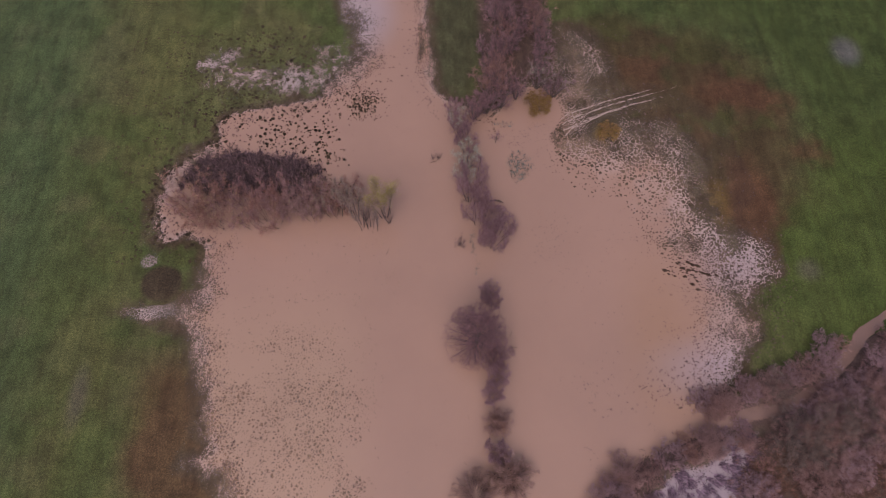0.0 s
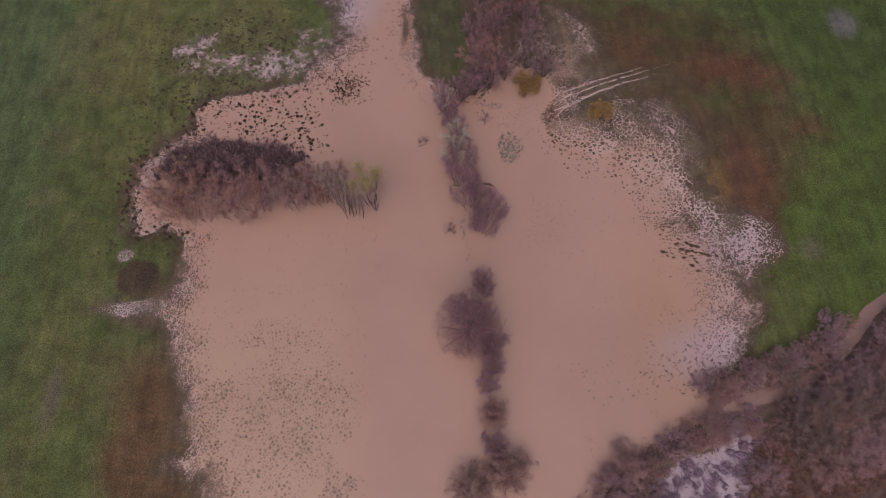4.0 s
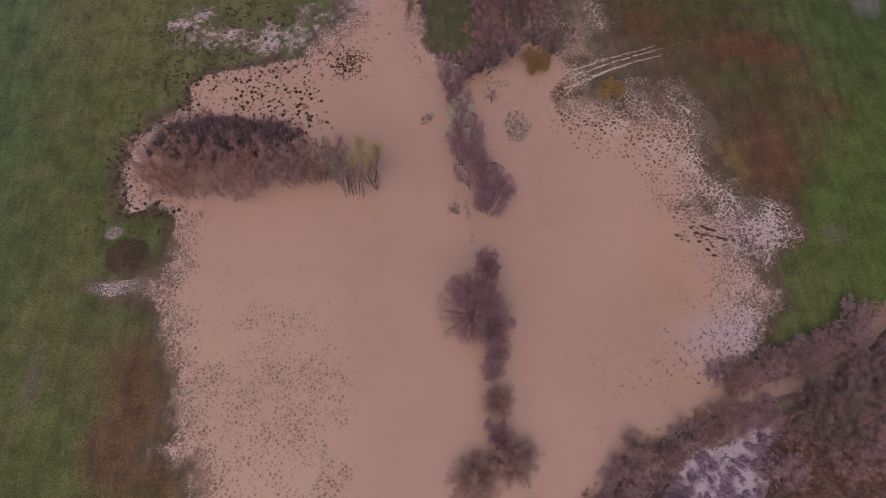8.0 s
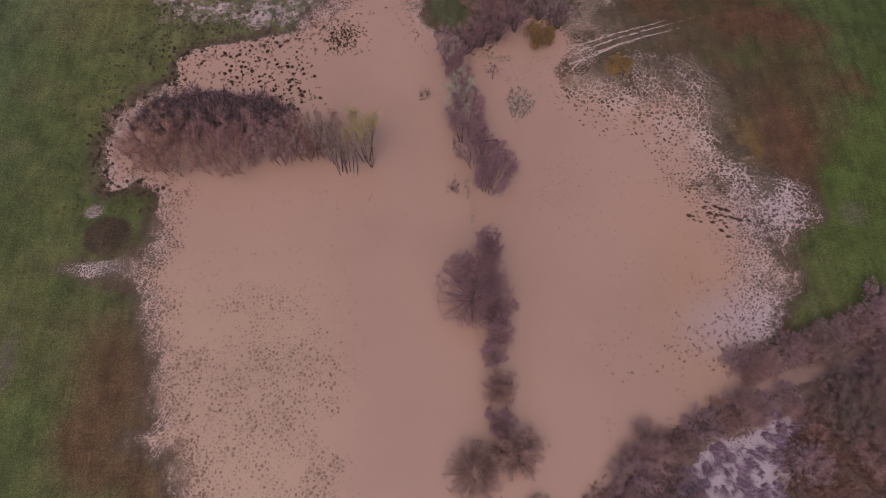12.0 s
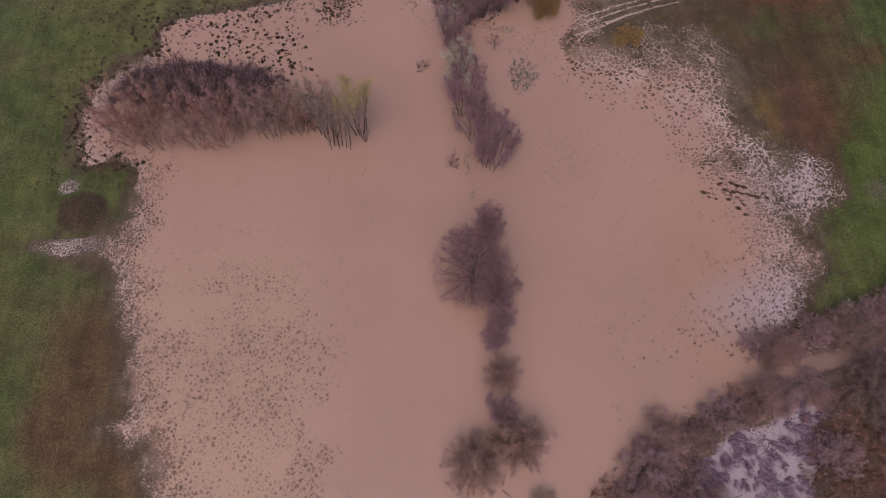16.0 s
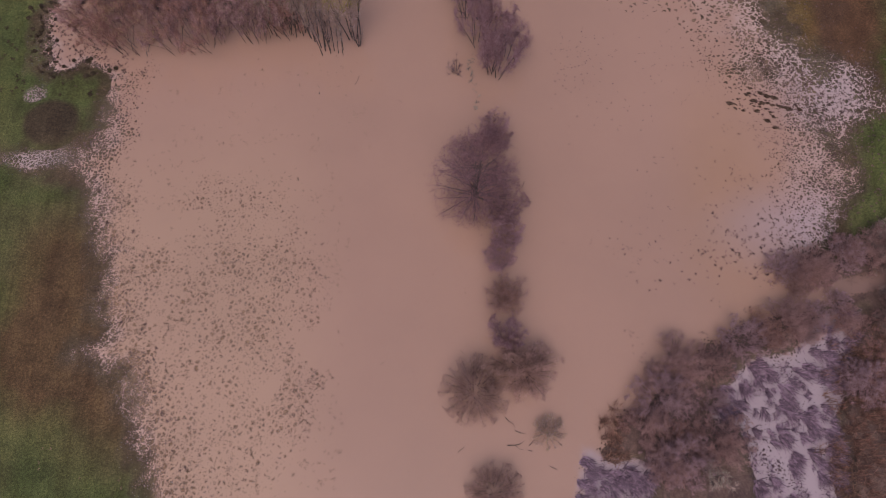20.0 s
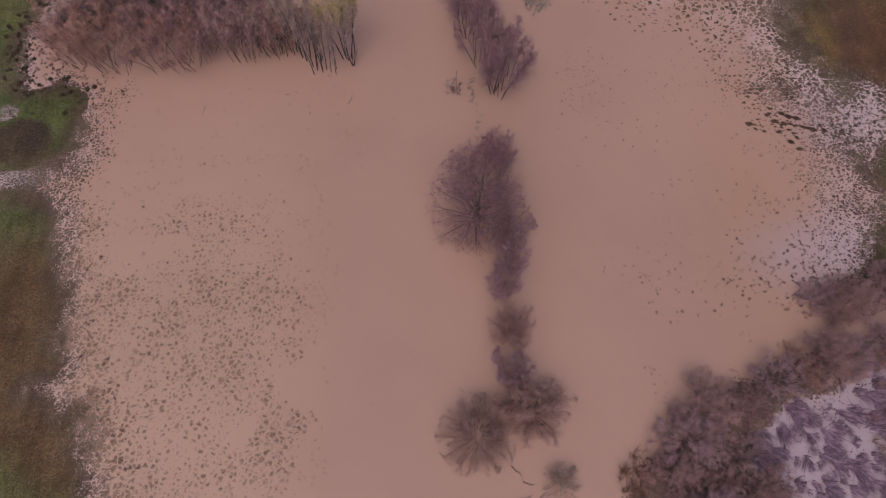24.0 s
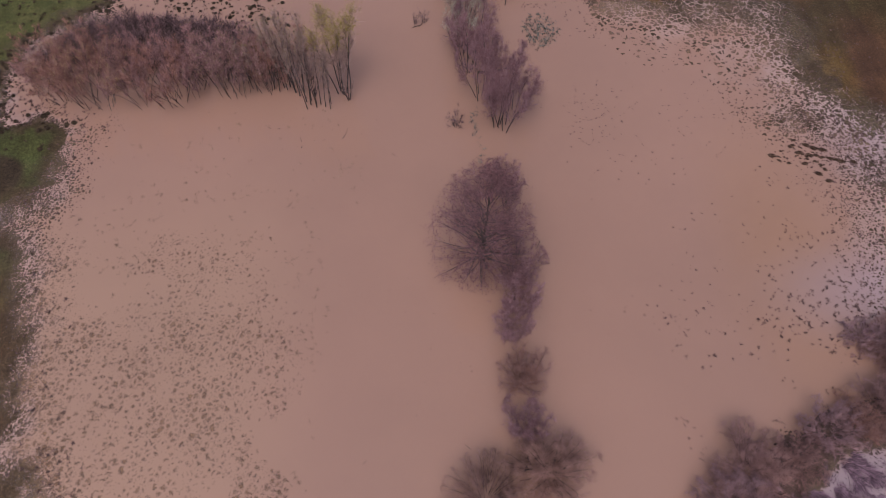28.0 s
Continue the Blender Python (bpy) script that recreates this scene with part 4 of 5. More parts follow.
# bushes of the eastern bank and swamp
belt_kinds = {
    "haze": woody("bank_bush", 41, "round bare purple-brown bush on the swampy bank", "bush", BELT, 2.9, 34, 1.45, 10, 5, 7, 0.36, 0.4, BARK_DARK, TWIG_HAZE, None, limb_from=0.1, limb_angle=0.65, girth=0.0055, rise=0.03, twig_r=0.0052, fan=1.0, dome=(2.7, 2.6, 0.2), skirt=0.62, fork=0.025, bend=0.06),
    "brown": woody("bank_bush", 42, "round bare brown bush on the swampy bank", "bush", BELT, 2.9, 34, 1.45, 10, 5, 7, 0.36, 0.4, BARK_DARK, TWIG_BANK, None, limb_from=0.1, limb_angle=0.65, girth=0.0055, rise=0.03, twig_r=0.0052, fan=1.0, dome=(2.7, 2.6, 0.2), skirt=0.62, fork=0.025, bend=0.06),
    "rust": woody("bank_bush", 43, "bare russet bush on the swampy bank", "bush", BELT, 3.4, 12, 0.95, 6, 6, 7, 0.26, 0.55, BARK_DARK, TWIG_RED, LEAF_RUST, 0.045, 1, leaf_share=0.3, girth=0.007),
    "open": woody("bank_tree", 44, "bare grey-violet bush with a few thick limbs on the bank", "bush", BELT, 2.9, 19, 1.3, 12, 6, 8, 0.34, 0.38, BARK_DARK, TWIG_HAZE, None, limb_from=0.1, limb_angle=0.6, girth=0.010, rise=0.04, twig_r=0.0052, fan=0.95, dome=(2.7, 2.8, 0.2), skirt=0.6, fork=0.025, bend=0.06),
    "dusky": woody("bank_bush", 48, "broad dusky grey-green leafless bush beside the stream", "bush", BELT, 3.1, 30, 1.4, 10, 5, 7, 0.36, 0.42, BARK_DARK, TWIG_DUSKY, None, limb_from=0.1, limb_angle=0.7, girth=0.005, rise=0.03, twig_r=0.0065, fan=1.05, dome=(2.9, 3.0, 0.3), skirt=0.6, fork=0.03, bend=0.07),
    "seed": woody("seeding_bush", 45, "bush with pale leaves beside the green field", "bush", BELT, 3.5, 6, 0.5, 6, 5, 5, 0.25, 0.45, BARK, TWIG_GREY, LEAF_PALE, 0.05, 1, leaf_share=0.3),
    "far_haze": woody("bank_bush", 46, "round bare purple-brown bush among the bank scrub", "bush", BELT, 3.1, 24, 1.4, 10, 5, 6, 0.36, 0.42, BARK_DARK, TWIG_HAZE, None, limb_from=0.1, limb_angle=0.7, girth=0.006, rise=0.03, twig_r=0.008, fan=1.05, dome=(2.9, 3.0, 0.3), skirt=0.6, fork=0.03, bend=0.07),
    "far_brown": woody("bank_bush", 47, "round bare brown bush among the bank scrub", "bush", BELT, 3.1, 24, 1.4, 10, 5, 6, 0.36, 0.42, BARK_DARK, TWIG_BANK, None, limb_from=0.1, limb_angle=0.7, girth=0.006, rise=0.03, twig_r=0.008, fan=1.05, dome=(2.9, 3.0, 0.3), skirt=0.6, fork=0.03, bend=0.07),
}
belt_places = [("brown", 18.0, 14.3, 1.2, 0.95), ("haze", 16.5, 12.1, 1.15, 0.92), ("brown", 15.3, 10.1, 0.85, 0.95), ("open", 23.4, 16.5, 0.95, 0.9), ("brown", 21.0, 14.7, 0.7, 1.0), ("brown", 27.2, 17.7, 1.1, 0.98), ("rust", 17.6, 9.3, 0.5, 1.2), ("brown", 20.3, 8.8, 1.1, 0.95), ("haze", 17.6, 7.6, 0.95, 1.0),
               ("rust", 25.7, 16.4, 0.45, 1.0), ("brown", 28.9, 21.6, 0.75, 0.95), ("rust", 25.0, 18.4, 0.3, 1.3), ("rust", 13.6, 10.4, 0.4, 1.2), ("rust", 31.4, 17.6, 0.4, 1.2), ("haze", 20.6, 11.8, 0.4, 1.2), ("haze", 31.8, 13.4, 0.5, 1.2), ("rust", 33.5, 15.4, 0.5, 1.2), ("rust", 33.3, 13.0, 0.5, 1.1),
               ("haze", 29.6, 18.3, 0.55, 1.0), ("rust", 25.6, 16.6, 0.6, 1.0), ("brown", 31.0, 22.2, 0.65, 1.0), ("rust", 29.6, 21.6, 0.6, 0.9), ("haze", 33.4, 23.4, 0.7, 1.0), ("brown", 35.4, 23.6, 0.8, 1.0), ("seed", 36.4, 25.4, 0.6, 1.0),
               ("haze", 38.0, 24.8, 0.8, 1.0), ("brown", 40.2, 25.4, 0.85, 1.0), ("haze", 42.3, 26.4, 0.8, 1.0), ("rust", 44.8, 28.4, 0.6, 1.0), ("rust", 34.9, 17.6, 0.5, 1.2), ("haze", 32.0, 19.4, 0.4, 1.2), ("dusky", 37.6, 17.6, 1.3, 1.15), ("dusky", 40.8, 18.6, 1.25, 1.2), ("dusky", 36.6, 23.6, 0.8, 1.1), ("dusky", 44.2, 19.6, 1.2, 1.2), ("dusky", 39.6, 15.6, 0.8, 1.2),
               ("haze", 39.4, 19.8, 1.0, 1.1), ("brown", 42.0, 20.6, 1.05, 1.1), ("haze", 44.0, 22.6, 1.0, 1.1), ("brown", 46.6, 23.2, 1.0, 1.1), ("haze", 48.5, 25.6, 0.95, 1.1), ("brown", 51.5, 28.2, 0.95, 1.1),
               ("haze", 50.8, 22.0, 0.9, 1.1), ("brown", 41.0, 17.0, 0.95, 1.1), ("haze", 45.6, 18.4, 0.95, 1.1), ("brown", 48.2, 14.6, 0.9, 1.2), ("haze", 50.4, 17.4, 0.9, 1.1), ("seed", 19.4, 6.2, 0.8, 1.2), ("haze", 16.0, 7.4, 0.7, 1.0), ("brown", 16.4, 7.0, 0.75, 1.0), ("haze", 32.6, 12.8, 0.75, 1.1)]
rng = random.Random(12)
for k in range(14):
    xx = rng.uniform(34, 54)
    belt_places.append((rng.choice(("haze", "brown", "haze", "rust")), xx, 14.0 + 0.36 * (xx - 33) + rng.uniform(-2.5, 3.5), rng.uniform(0.9, 1.2), rng.uniform(0.9, 1.2)))
for (ax, ay), (bx, by) in zip(STREAM[:-1], STREAM[1:]):
    for k in range(3):
        side = rng.choice((-1, 1))
        u, off = (k + rng.random()) / 3, side * rng.uniform(1.9, 2.8)
        px, py = ax + (bx - ax) * u + 0.4 * off, ay + (by - ay) * u - off
        if 27 < px < 46:
            belt_places.append((rng.choice(("haze", "brown", "brown")), px, py, rng.uniform(0.6, 0.9), 1.0))
room = edge_distance(np.array([p[1] for p in belt_places]), np.array([p[2] for p in belt_places]), STREAM, False)
belt_places = [p for p, d in zip(belt_places, room) if d > 0.3 + 0.55 * p[3] * p[4]]
plant_all(belt_kinds, [("far_" + kind, x, y, s, w) if x > 35 and kind in ("haze", "brown") else (kind, x, y, s, w) for kind, x, y, s, w in belt_places])


# ---- rushes, reeds and brambles ----
def blade_mesh(name, seed, blades, length, lean, spread, width, mat, comb=None):
    """A clump of tapering bent blades; comb: the way they are all laid by the flood."""
    rng = random.Random(seed)
    verts, faces = [], []
    add_clump(rng, verts, faces, Vector((0, 0, 0)), blades, length, lean, spread, width, comb)
    return mesh_from(name, verts, faces, mat, False)


def add_clump(rng, verts, faces, at, blades, length, lean, spread, width, comb=None):
    for _ in range(blades):
        a = rng.uniform(0, 2 * math.pi) if comb is None else rng.gauss(comb, 0.45)
        r = spread * math.sqrt(rng.random())
        b = rng.uniform(0, 2 * math.pi)
        foot = at + Vector((r * math.cos(b), r * math.sin(b), 0))
        tilt = lean * rng.uniform(0.3, 1.15)
        ln = length * rng.uniform(0.55, 1.15)
        out = Vector((math.cos(a), math.sin(a), 0))
        mid = foot + out * (ln * 0.5 * math.sin(tilt)) + Vector((0, 0, ln * 0.5 * math.cos(tilt)))
        tip = foot + out * (ln * math.sin(min(tilt * 1.25, 1.5))) + Vector((0, 0, ln * math.cos(min(tilt * 1.25, 1.5)) * 0.95))
        w = Vector((-out.y, out.x, 0)) * width * rng.uniform(0.6, 1.2)
        o = len(verts)
        verts += [(foot - w)[:], (foot + w)[:], (mid + w * 0.7)[:], (mid - w * 0.7)[:], tip[:]]
        faces += [(o, o + 1, o + 2, o + 3), (o + 3, o + 2, o + 4)]


def scattered(rng, count, box, wanted):
    """Places in a box, kept by the chance that wanted(x, y) gives on arrays."""
    xs = np.array([rng.uniform(box[0], box[2]) for _ in range(count)])
    ys = np.array([rng.uniform(box[1], box[3]) for _ in range(count)])
    chance = wanted(xs, ys)
    keep = np.array([rng.random() for _ in range(count)]) < chance
    xs, ys = xs[keep], ys[keep]
    return list(zip(xs, ys, fields(xs, ys)["h"]))


def clump_stuff(name, label, category, seed, spots, blades, length, lean, spread, width, mat, comb=None):
    rng = random.Random(seed)
    verts, faces = [], []
    for x, y, z in spots:
        k = rng.uniform(0.6, 1.25)
        add_clump(rng, verts, faces, Vector((x, y, max(z, -0.01) - 0.015)), blades, length * k, lean, spread * k, width, comb)
    return tagged(new(name, mesh_from(name, verts, faces, mat, False)), label, category, kind="stuff")


# dark rush tussocks one by one
rng = random.Random(8)
def tussock_mesh(seed, mat=None):
    """A dense uneven dome with short blades all over it."""
    r = random.Random(seed)
    verts, faces = [(0, 0, 0.19)], []
    for ring, (wide, high) in enumerate(((0.12, 0.17), (0.20, 0.10), (0.22, -0.05))):
        for k in range(9):
            a, w = 2 * math.pi * (k + 0.5 * ring) / 9, wide * r.uniform(0.8, 1.2)
            verts.append((w * math.cos(a), w * math.sin(a), high + r.uniform(-0.02, 0.02)))
    for k in range(9):
        q = (k + 1) % 9
        faces.append((0, 1 + k, 1 + q))
        for o in (1, 10):
            faces.append((o + k, o + 9 + k, o + 9 + q, o + q))
    for k in range(150):
        a, s = r.uniform(0, 2 * math.pi), math.sqrt(r.random())
        add_clump(r, verts, faces, Vector((0.18 * s * math.cos(a), 0.18 * s * math.sin(a), 0.16 * (1 - s * s))), 1, 0.2, 0.35 + 1.0 * s, 0.01, 0.017, a)
    return mesh_from("tuft", verts, faces, mat or RUSH, False)


rush_meshes = [tussock_mesh(60 + k) for k in range(5)]
brown_meshes = [tussock_mesh(66 + k, RUSH_SHELF) for k in range(4)]


rush_places = []


def rush_tussock(x, y, size, label, group):
    rush_places.append((x, y, size, label, group))


def nw_chance(x, y):
    return 0.98 * blob(x, y, -19.5, 57.6, 5.0, 2.4, 0.5) + 0.45 * blob(x, y, -23.5, 60.4, 8.5, 3.4, 0.4) + 0.16 * blob(x, y, -22, 67, 11, 6, 0.4) + 0.5 * blob(x, y, -13.4, 64.2, 1.0, 1.6, 0.6) + 0.2 * blob(x, y, -24, 72.5, 9, 4, 0.4) + 0.7 * blob(x, y, -16.5, 54.4, 3.2, 1.6, 0.4)


for x, y, z in scattered(rng, 1500, (-37, 52, -8, 77), nw_chance)[:285]:
    rush_tussock(x, y, 0.35 + 0.6 * rng.random() ** 1.5, "dark green-brown rush tussock rising from shallow flood water", "tussocks north of the copse")
for x, y, z in scattered(rng, 330, (-14, 59.5, -8.5, 66), lambda x, y: 0.95 * blob(x, y, -11.2, 63.0, 1.5, 1.8, 0.5)):
    rush_tussock(x, y, rng.uniform(0.25, 0.6), "dark rush tussock in a dense clump in the flood", "clump of rushes in the northern flood")
for x, y, z in scattered(rng, 420, (23, 34, 34, 42), lambda x, y: 0.9 * blob(x, y, 28.0, 38.6, 1.8, 1.3, 0.5) + 0.5 * blob(x, y, 30.0, 37.9, 2.5, 1.8, 0.5)):
    rush_tussock(x, y, 0.35 + 0.75 * rng.random() ** 2, "dark brown drooping rush tussock on the flooded eastern shelf", "tussocks on the eastern shelf")

for x, y, z in scattered(rng, 1500, (-40, 42, -28, 62), lambda x, y: 0.42 * np.exp(-(((edge_distance(x, y, LAKE) + 0.2) / 1.0) ** 2)) * (x < -29) * (edge_distance(x, y, THICKET) < -0.5))[:110]:
    rush_tussock(x, y, rng.uniform(0.4, 1.0), "dark rush tussock along the shore west of the copse", "tussocks west of the copse")

rush_places.sort(key=lambda p: (p[0] + 1) ** 2 + (p[1] - 8) ** 2)
far_verts, far_faces = [], []
for k, (x, y, size, label, group) in enumerate(rush_places):
    m = pose(x, y, max(ground_level(x, y), -0.02) - 0.01, 0, 0, rng.uniform(0, 360)) @ Matrix.Diagonal((size, size, size * 0.8, 1))
    tuft = rng.choice(rush_meshes)
    if group == "tussocks on the eastern shelf":
        tuft = rng.choice(brown_meshes)
        m = pose(x, y, -0.03, 0, 0, rng.gauss(-28, 14)) @ Matrix.Diagonal((size * 1.35, size * 0.75, size * 0.6, 1))
    if k < 290:
        root = tagged(new("rush_tussock"), label, "rush tussock", group)
        root.matrix_basis = m
        part("tuft", tuft, root)
    else:
        o = len(far_verts)
        far_verts += [(m @ v.co)[:] for v in tuft.vertices]
        far_faces += [tuple(i + o for i in f.vertices) for f in tuft.polygons]
tagged(new("far_rush_tussocks", mesh_from("far_rush_tussocks", far_verts, far_faces, RUSH, False)), "dark rush tussocks dotted round the northern pools", "rush tussocks", kind="stuff")

# drowned tussocks past counting
west_spots = scattered(rng, 9000, (-31, 6, -8, 36), lambda x, y: np.clip(fields(x, y)["drowned"] * 0.3 + 0.02 * smooth(-10, -16, x), 0, 1) * smooth(0.42, 0.6, value_noise(x, y, 0.9, 91)))
clump_stuff("drowned_rushes", "drowned brown rush clumps just breaking the muddy water", "rushes", 71, west_spots, 14, 0.15, 1.05, 0.11, 0.022, RUSH_BROWN)
margin_spots = scattered(rng, 42000, (-40, 4, 42, 78), lambda x, y: (1 - smooth(3, 7, x) * (1 - smooth(22, 27, y - 0.25 * (x - 30)))) * np.exp(-((edge_distance(x, y, LAKE) - 1.5) / (1.4 + 2.5 * smooth(2, 14, x))) ** 2) * 0.8 * (1 - 0.7 * (x < -19) * (y < 42)) * (1 - 0.75 * smooth(10, 14, x) * smooth(38, 46, y)) * (1 - blob(x, y, 10.5, 60.0, 4.5, 5.5, 0.35)))
clump_stuff("bank_rushes", "dark wet rush and sedge clumps along the water's edge", "rushes", 72, margin_spots, 22, 0.17, 0.9, 0.10, 0.017, RUSH_DULL)
shelf_spots = scattered(rng, 16000, (8, 22, 38, 60), lambda x, y: (1 - smooth(2, 15, edge_distance(x, y, LAKE))) * (edge_distance(x, y, LAKE) > 0) * smooth(0.44, 0.62, fbm(x, y, 2.6, 95, 3)) * (0.35 + 0.4 * smooth(32, 42, y)) * (1 - 0.7 * net_mask(x, y)))
shelf_spots += scattered(rng, 900, (10, 34, 24, 48), lambda x, y: 0.5 * blob(x, y, 13, 42.8, 2.2, 3.2, 0.5) + 0.16 * blob(x, y, 17, 41, 7, 6, 0.5))
shelf_spots += scattered(rng, 420, (15, 21, 27, 35), lambda x, y: 0.35 * blob(x, y, 18.8, 32, 1.8, 1.2, 0.5) + 0.15 * blob(x, y, 23.5, 31, 4, 3, 0.6) + 0.3 * blob(x, y, 18, 23.8, 2.5, 1.2, 0.5))
for cx, cy, many in ((14.9, 17.3, 7), (15.3, 16.2, 4), (15.6, 15.4, 5), (20.6, 17.0, 10), (22.3, 19.6, 5), (24.7, 18.8, 8), (27.1, 21.0, 12), (26.2, 22.0, 8), (16.1, 23.5, 8), (23.8, 17.9, 12)):
    shelf_spots += [(cx + rng.gauss(0, 0.28), cy + rng.gauss(0, 0.28), -0.02) for _ in range(many)]
shelf_spots += scattered(rng, 3600, (16, 20, 34, 30), lambda x, y: 0.6 * blob(x, y, 27.0, 24.5, 6.5, 1.8, 0.4) * smooth(0.0, 0.6, np.sin((y - 0.5 * x) * 5.2 + 2 * fbm(x, y, 2.0, 85, 2))))
clump_stuff("shelf_rushes", "small dark rush clumps scattered over the flooded eastern shelf", "rushes", 73, shelf_spots, 26, 0.085, 0.6, 0.075, 0.016, RUSH_DULL)
meadow_spots = scattered(rng, 1200, (-46, 40, -24, 76), lambda x, y: 0.6 * smooth(-46, -34, x) * (edge_distance(x, y, LAKE) < 0))
clump_stuff("meadow_rushes", "small dark rush clumps dotted over the green meadow", "rushes", 74, meadow_spots, 26, 0.2, 1.0, 0.17, 0.03, RUSH)

nw_spots = [(x, y, -0.04) for x, y, z in scattered(rng, 900, (-14.5, 59, -7.5, 67), lambda x, y: 0.8 * blob(x, y, -11.2, 63.2, 1.5, 1.8, 0.4) + 0.16 * blob(x, y, -11.2, 63.2, 3.0, 3.4, 0.3))]
nw_spots += [(x, y, -0.01) for x, y, z in scattered(rng, 500, (-22, 47.5, -10, 56), lambda x, y: smooth(0.0, 1.0, edge_distance(x, y, THICKET)) * 0.55 + 0.3 * blob(x, y, -17, 54.6, 4, 1.6, 0.5))]
nw_spots += scattered(rng, 5200, (-37, 54, -6, 79), lambda x, y: 0.35 * nw_chance(x, y) + 0.35 * blob(x, y, -22, 68, 13, 6, 0.4))
clump_stuff("pool_rushes", "small dark rush clumps round the northern pools", "rushes", 80, nw_spots, 18, 0.2, 1.1, 0.12, 0.024, RUSH)
open_spots = scattered(rng, 900, (-26, 34, -6, 44), lambda x, y: 0.25 * smooth(0.5, 0.7, fbm(x, y, 2.2, 99, 3)) + 0.10 * blob(x, y, -18, 38, 6, 2.5, 0.6))
clump_stuff("stray_rushes", "stray brown rush clumps in the open muddy water", "rushes", 78, open_spots, 14, 0.15, 1.0, 0.13, 0.022, RUSH_BROWN)
weed_spots = scattered(rng, 7000, (2, 36, 12, 60), lambda x, y: 0.9 * blob(x, y, 9.4, 53.3, 1.35, 1.9, 0.5) + 0.28 * np.exp(-(((x - 3.1 - 0.15 * np.sin(y)) / 0.25) ** 2)) * (y > 38) * (y < 44.5) + 0.5 * blob(x, y, 7.6, 60.2, 1.2, 0.9, 0.5))
clump_stuff("water_weed", "grey-green water weed lying on the flooded creek", "water weed", 79, weed_spots, 12, 0.2, 1.15, 0.14, 0.03, WEED)


# water standing in the wheel ruts
for line in RUTS:
    r = random.Random(len(line) * 7 + int(line[0][0] * 10))
    pts = []
    for (ax, ay), (bx, by) in zip(line, line[1:]):
        steps = max(2, int(math.hypot(bx - ax, by - ay) / 0.25))
        pts += [(ax + (bx - ax) * k / steps, ay + (by - ay) * k / steps) for k in range(steps)]
    xs = np.array([p[0] for p in pts])
    ys = np.array([p[1] for p in pts])
    ys = ys + 0.5 * (fbm(xs, ys, 1.3, 115, 4) - 0.5)
    zs = np.maximum(fields(xs, ys)["h"], 0) + 0.012
    shore = edge_distance(xs, ys, LAKE)
    verts, faces = [], []
    for k in range(len(xs) - 1):
        dx, dy = xs[k + 1] - xs[k], ys[k + 1] - ys[k]
        n = math.hypot(dx, dy)
        w = 0.5 * (0.05 + 0.11 * r.random()) * (1 - 0.75 * float(smooth(20, 31, xs[k])))
        verts += [(xs[k] - dy / n * w, ys[k] + dx / n * w, zs[k]), (xs[k] + dy / n * w, ys[k] - dx / n * w, zs[k])]
        if k and shore[k] < 6.5 and r.random() > 0.26 + 0.4 * float(smooth(25, 33, xs[k])):
            o = 2 * k
            faces.append((o - 2, o - 1, o + 1, o))
    tagged(new("rut_water", mesh_from("rut_water", verts, faces, RUT_WATER)), "pale muddy water standing in a wheel rut", "puddle", kind="structure")

# brambles and dead stems of the copse floor
bramble_spots = scattered(rng, 3200, (-36, 44, -9, 57.5), lambda x, y: smooth(-0.5, 0.7, edge_distance(x, y, THICKET)) * smooth(48.4, 49.6, y + 0.1 * (x + 22)) * (1 - smooth(-20, -14, x)))
clump_stuff("bramble_thicket", "dark tangled leafless bramble covering the copse floor", "bramble", 75, bramble_spots, 16, 1.0, 0.75, 0.3, 0.026, TWIG_DARK)

# reed clumps in the pale swamp water, laid over by the flood
reed_meshes = [blade_mesh("tuft", 80 + k, 90, 0.8, 1.4, 0.24, 0.026, REED, comb=0.08 * k) for k in range(6)]
reed_spots = scattered(rng, 3000, (9, 3, 35, 19.5), lambda x, y: smooth(-0.2, 0.6, bed_distance(x, y)) * smooth(0.46, 0.58, fbm(x, y, 2.0, 88, 3)))
for x, y, z in reed_spots[:290]:
    root = tagged(new("reed_clump"), "purple-brown dead reed clump flattened over pale swamp water", "reeds", "reed clumps of the swamp")
    s = rng.uniform(0.5, 1.0) ** 1.3 * 1.35
    root.matrix_basis = pose(x, y, -0.06, 0, 0, float(value_noise(np.array([x]), np.array([y]), 4.0, 87)[0]) * 80 - 95 + rng.gauss(0, 12)) @ Matrix.Diagonal((s * 1.3, s * 0.9, s * 0.7, 1))
    part("tuft", rng.choice(reed_meshes), root)
flat_spots = scattered(rng, 2600, (11, 3, 35, 19), lambda x, y: smooth(-0.3, 0.8, bed_distance(x, y)) * smooth(0.53, 0.64, fbm(x, y, 1.4, 89, 3)))
clump_stuff("flattened_reeds", "purple-brown reed stalks flattened on the pale swamp water", "reeds", 81, flat_spots, 15, 0.42, 1.3, 0.22, 0.022, REED)
rust_spots = scattered(rng, 3400, (10, 3, 52, 20), lambda x, y: np.clip(blob(x, y, 12.4, 9.4, 1.0, 2.0, 0.4) + blob(x, y, 34.0, 11.5, 3.8, 5.0, 0.4) + 0.8 * blob(x, y, 31.0, 6.0, 2.8, 3.5, 0.4) + blob(x, y, 43.5, 13.5, 5.5, 3, 0.4) + blob(x, y, 37.0, 12.4, 4.5, 4.0, 0.4), 0, 1))
clump_stuff("russet_reeds", "dense stand of russet dead reeds at the swamp's edge", "reeds", 76, rust_spots, 24, 1.0, 0.7, 0.25, 0.018, REED_RUST)
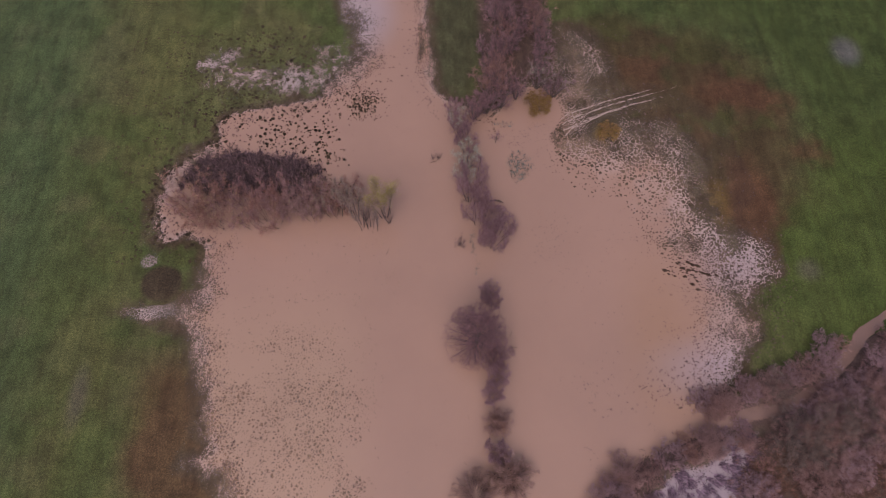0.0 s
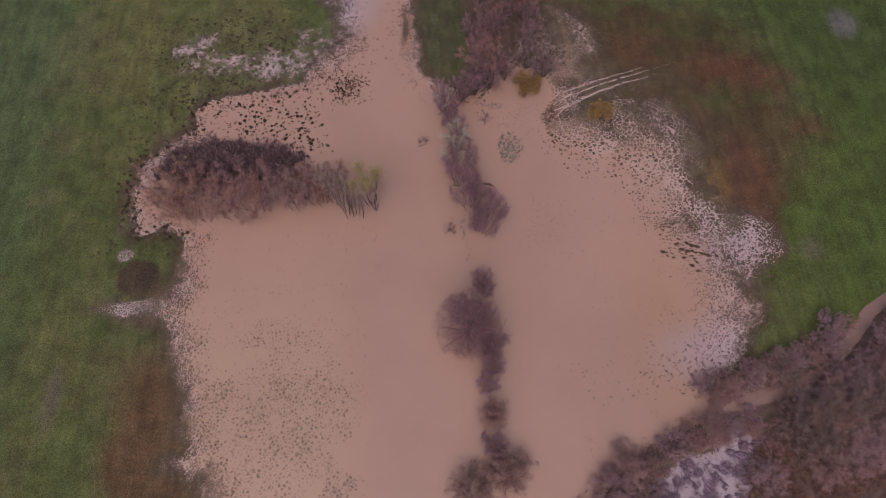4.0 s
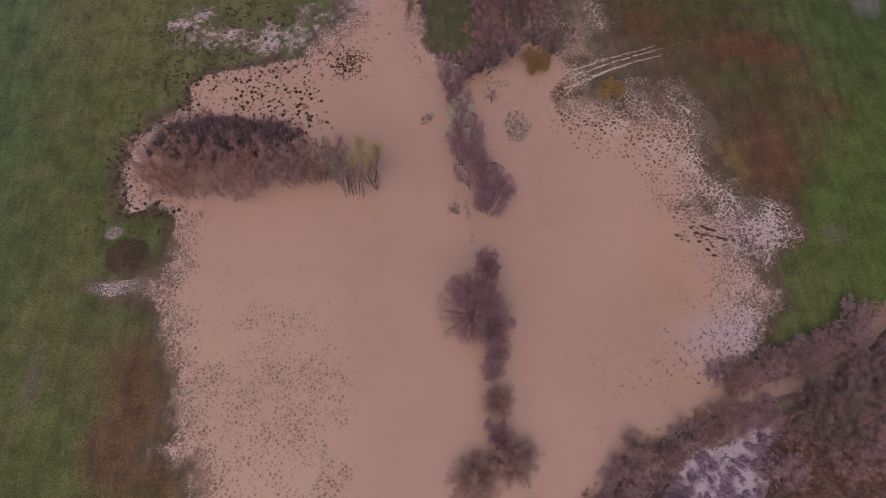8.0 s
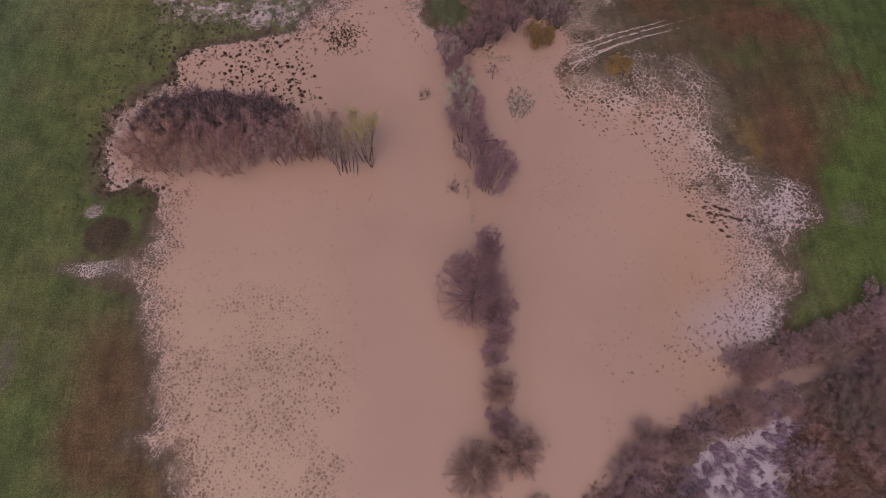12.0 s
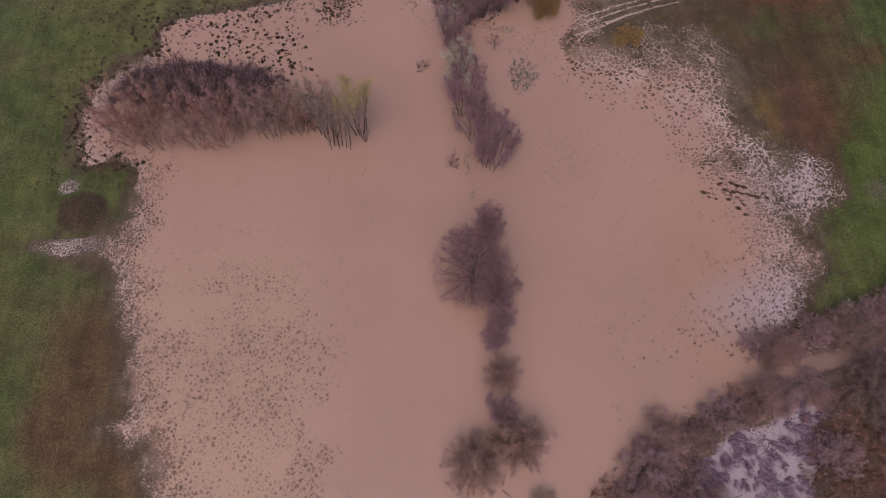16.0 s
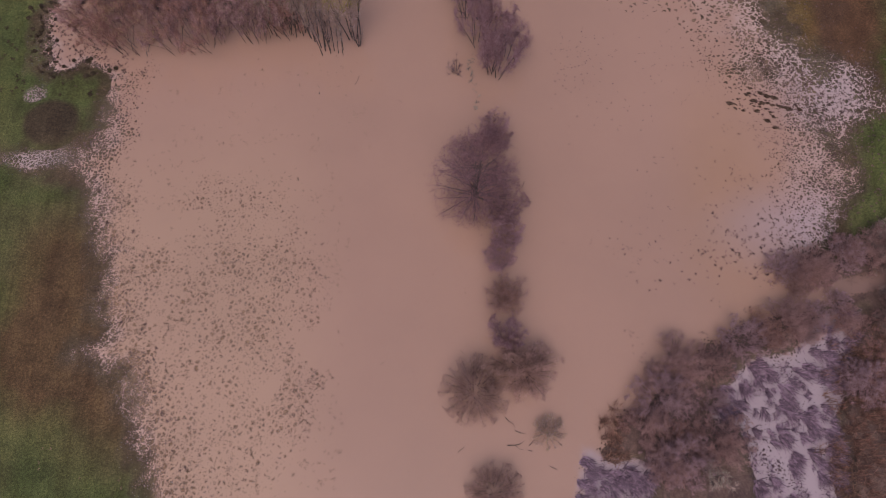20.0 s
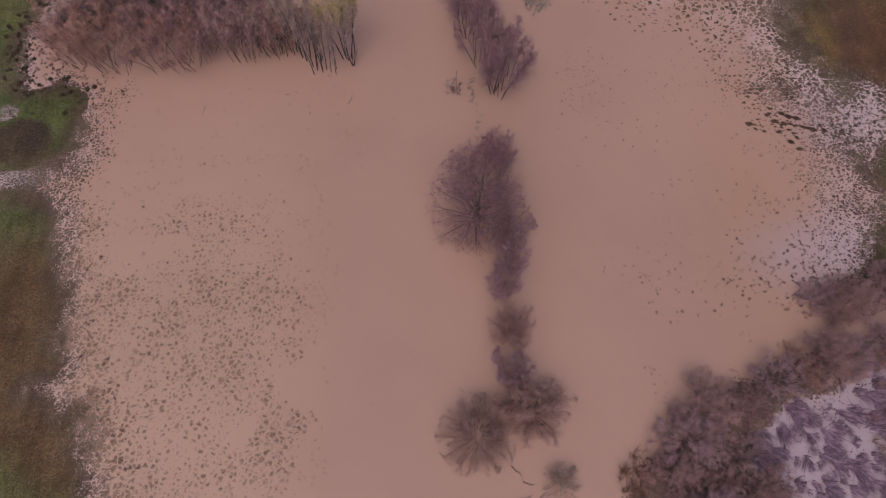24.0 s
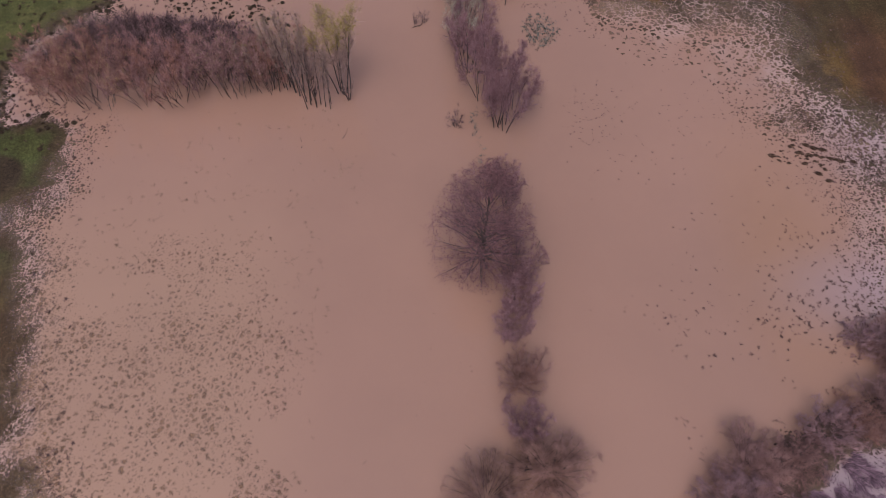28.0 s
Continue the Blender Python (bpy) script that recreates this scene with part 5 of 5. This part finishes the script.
litter_spots = scattered(rng, 6500, (9, 3, 56, 32), lambda x, y: (0.04 + 0.36 * smooth(26, 34, x)) * smooth(0.2, 1.6, -edge_distance(x, y, LAKE)) * (1 - smooth(-0.6, 0.4, bed_distance(x, y))) * (y < 27.5 + 0.42 * (x - 44)) * smooth(0.3, 0.9, edge_distance(x, y, STREAM, False)))
clump_stuff("bank_undergrowth", "brown leafless undergrowth between the bank bushes", "undergrowth", 77, litter_spots, 14, 0.7, 1.1, 0.3, 0.013, BRUSH)


# ---- driftwood and stray marks on the open water ----
def driftwood(x, y, size, seed, turn):
    r = random.Random(seed)
    root = tagged(new("driftwood"), "dark forked driftwood branch floating on the muddy water", "driftwood", "driftwood on the flood")
    main = grow_line(r, Vector((-0.5, 0, 0.01)), Vector((1, 0, 0.03)), 1.0, 0.045, 5, 0.12, 0.02)
    part("bough", mesh_from("bough", *skin([main], 5), STICK), root)
    for t in (0.3, 0.5, 0.7, 0.85):
        p, d, rr = along(main, t)
        part("side_branch", mesh_from("side_branch", *skin([grow_line(r, p, offshoot(r, d, 0.7), 0.45, 0.022, 4, 0.15, 0.05)], 4), STICK), root)
    root.matrix_basis = pose(x, y, 0.0, 0, 0, turn) @ Matrix.Diagonal((size, size, size, 1))


rng = random.Random(9)
for x, y, s in [(-3.7, 39.0, 0.35), (1.2, 16.1, 0.45), (-5.1, 15.3, 0.3), (4.7, 10.6, 0.9), (5.0, 8.9, 1.1), (5.9, 8.4, 0.8), (5.4, 9.7, 0.8), (6.4, 9.0, 0.7), (4.6, 14.0, 0.8), (0.9, 8.6, 0.6),
                (-1.7, 54.0, 1.0), (2.2, 48.9, 1.1), (7.0, 30.4, 0.8), (7.2, 29.0, 0.9), (6.6, 26.0, 0.5), (-7.6, 41.2, 0.8), (-11.0, 40.4, 1.0), (6.6, 61.2, 0.9), (-13.4, 42.0, 0.9), (7.8, 7.2, 0.6)]:
    driftwood(x, y, s, int(abs(x * 31 + y * 7)), rng.uniform(0, 360))
driftwood(5.2, 48.1, 3.4, 77, 3)
driftwood(2.1, 48.0, 1.2, 78, 190)
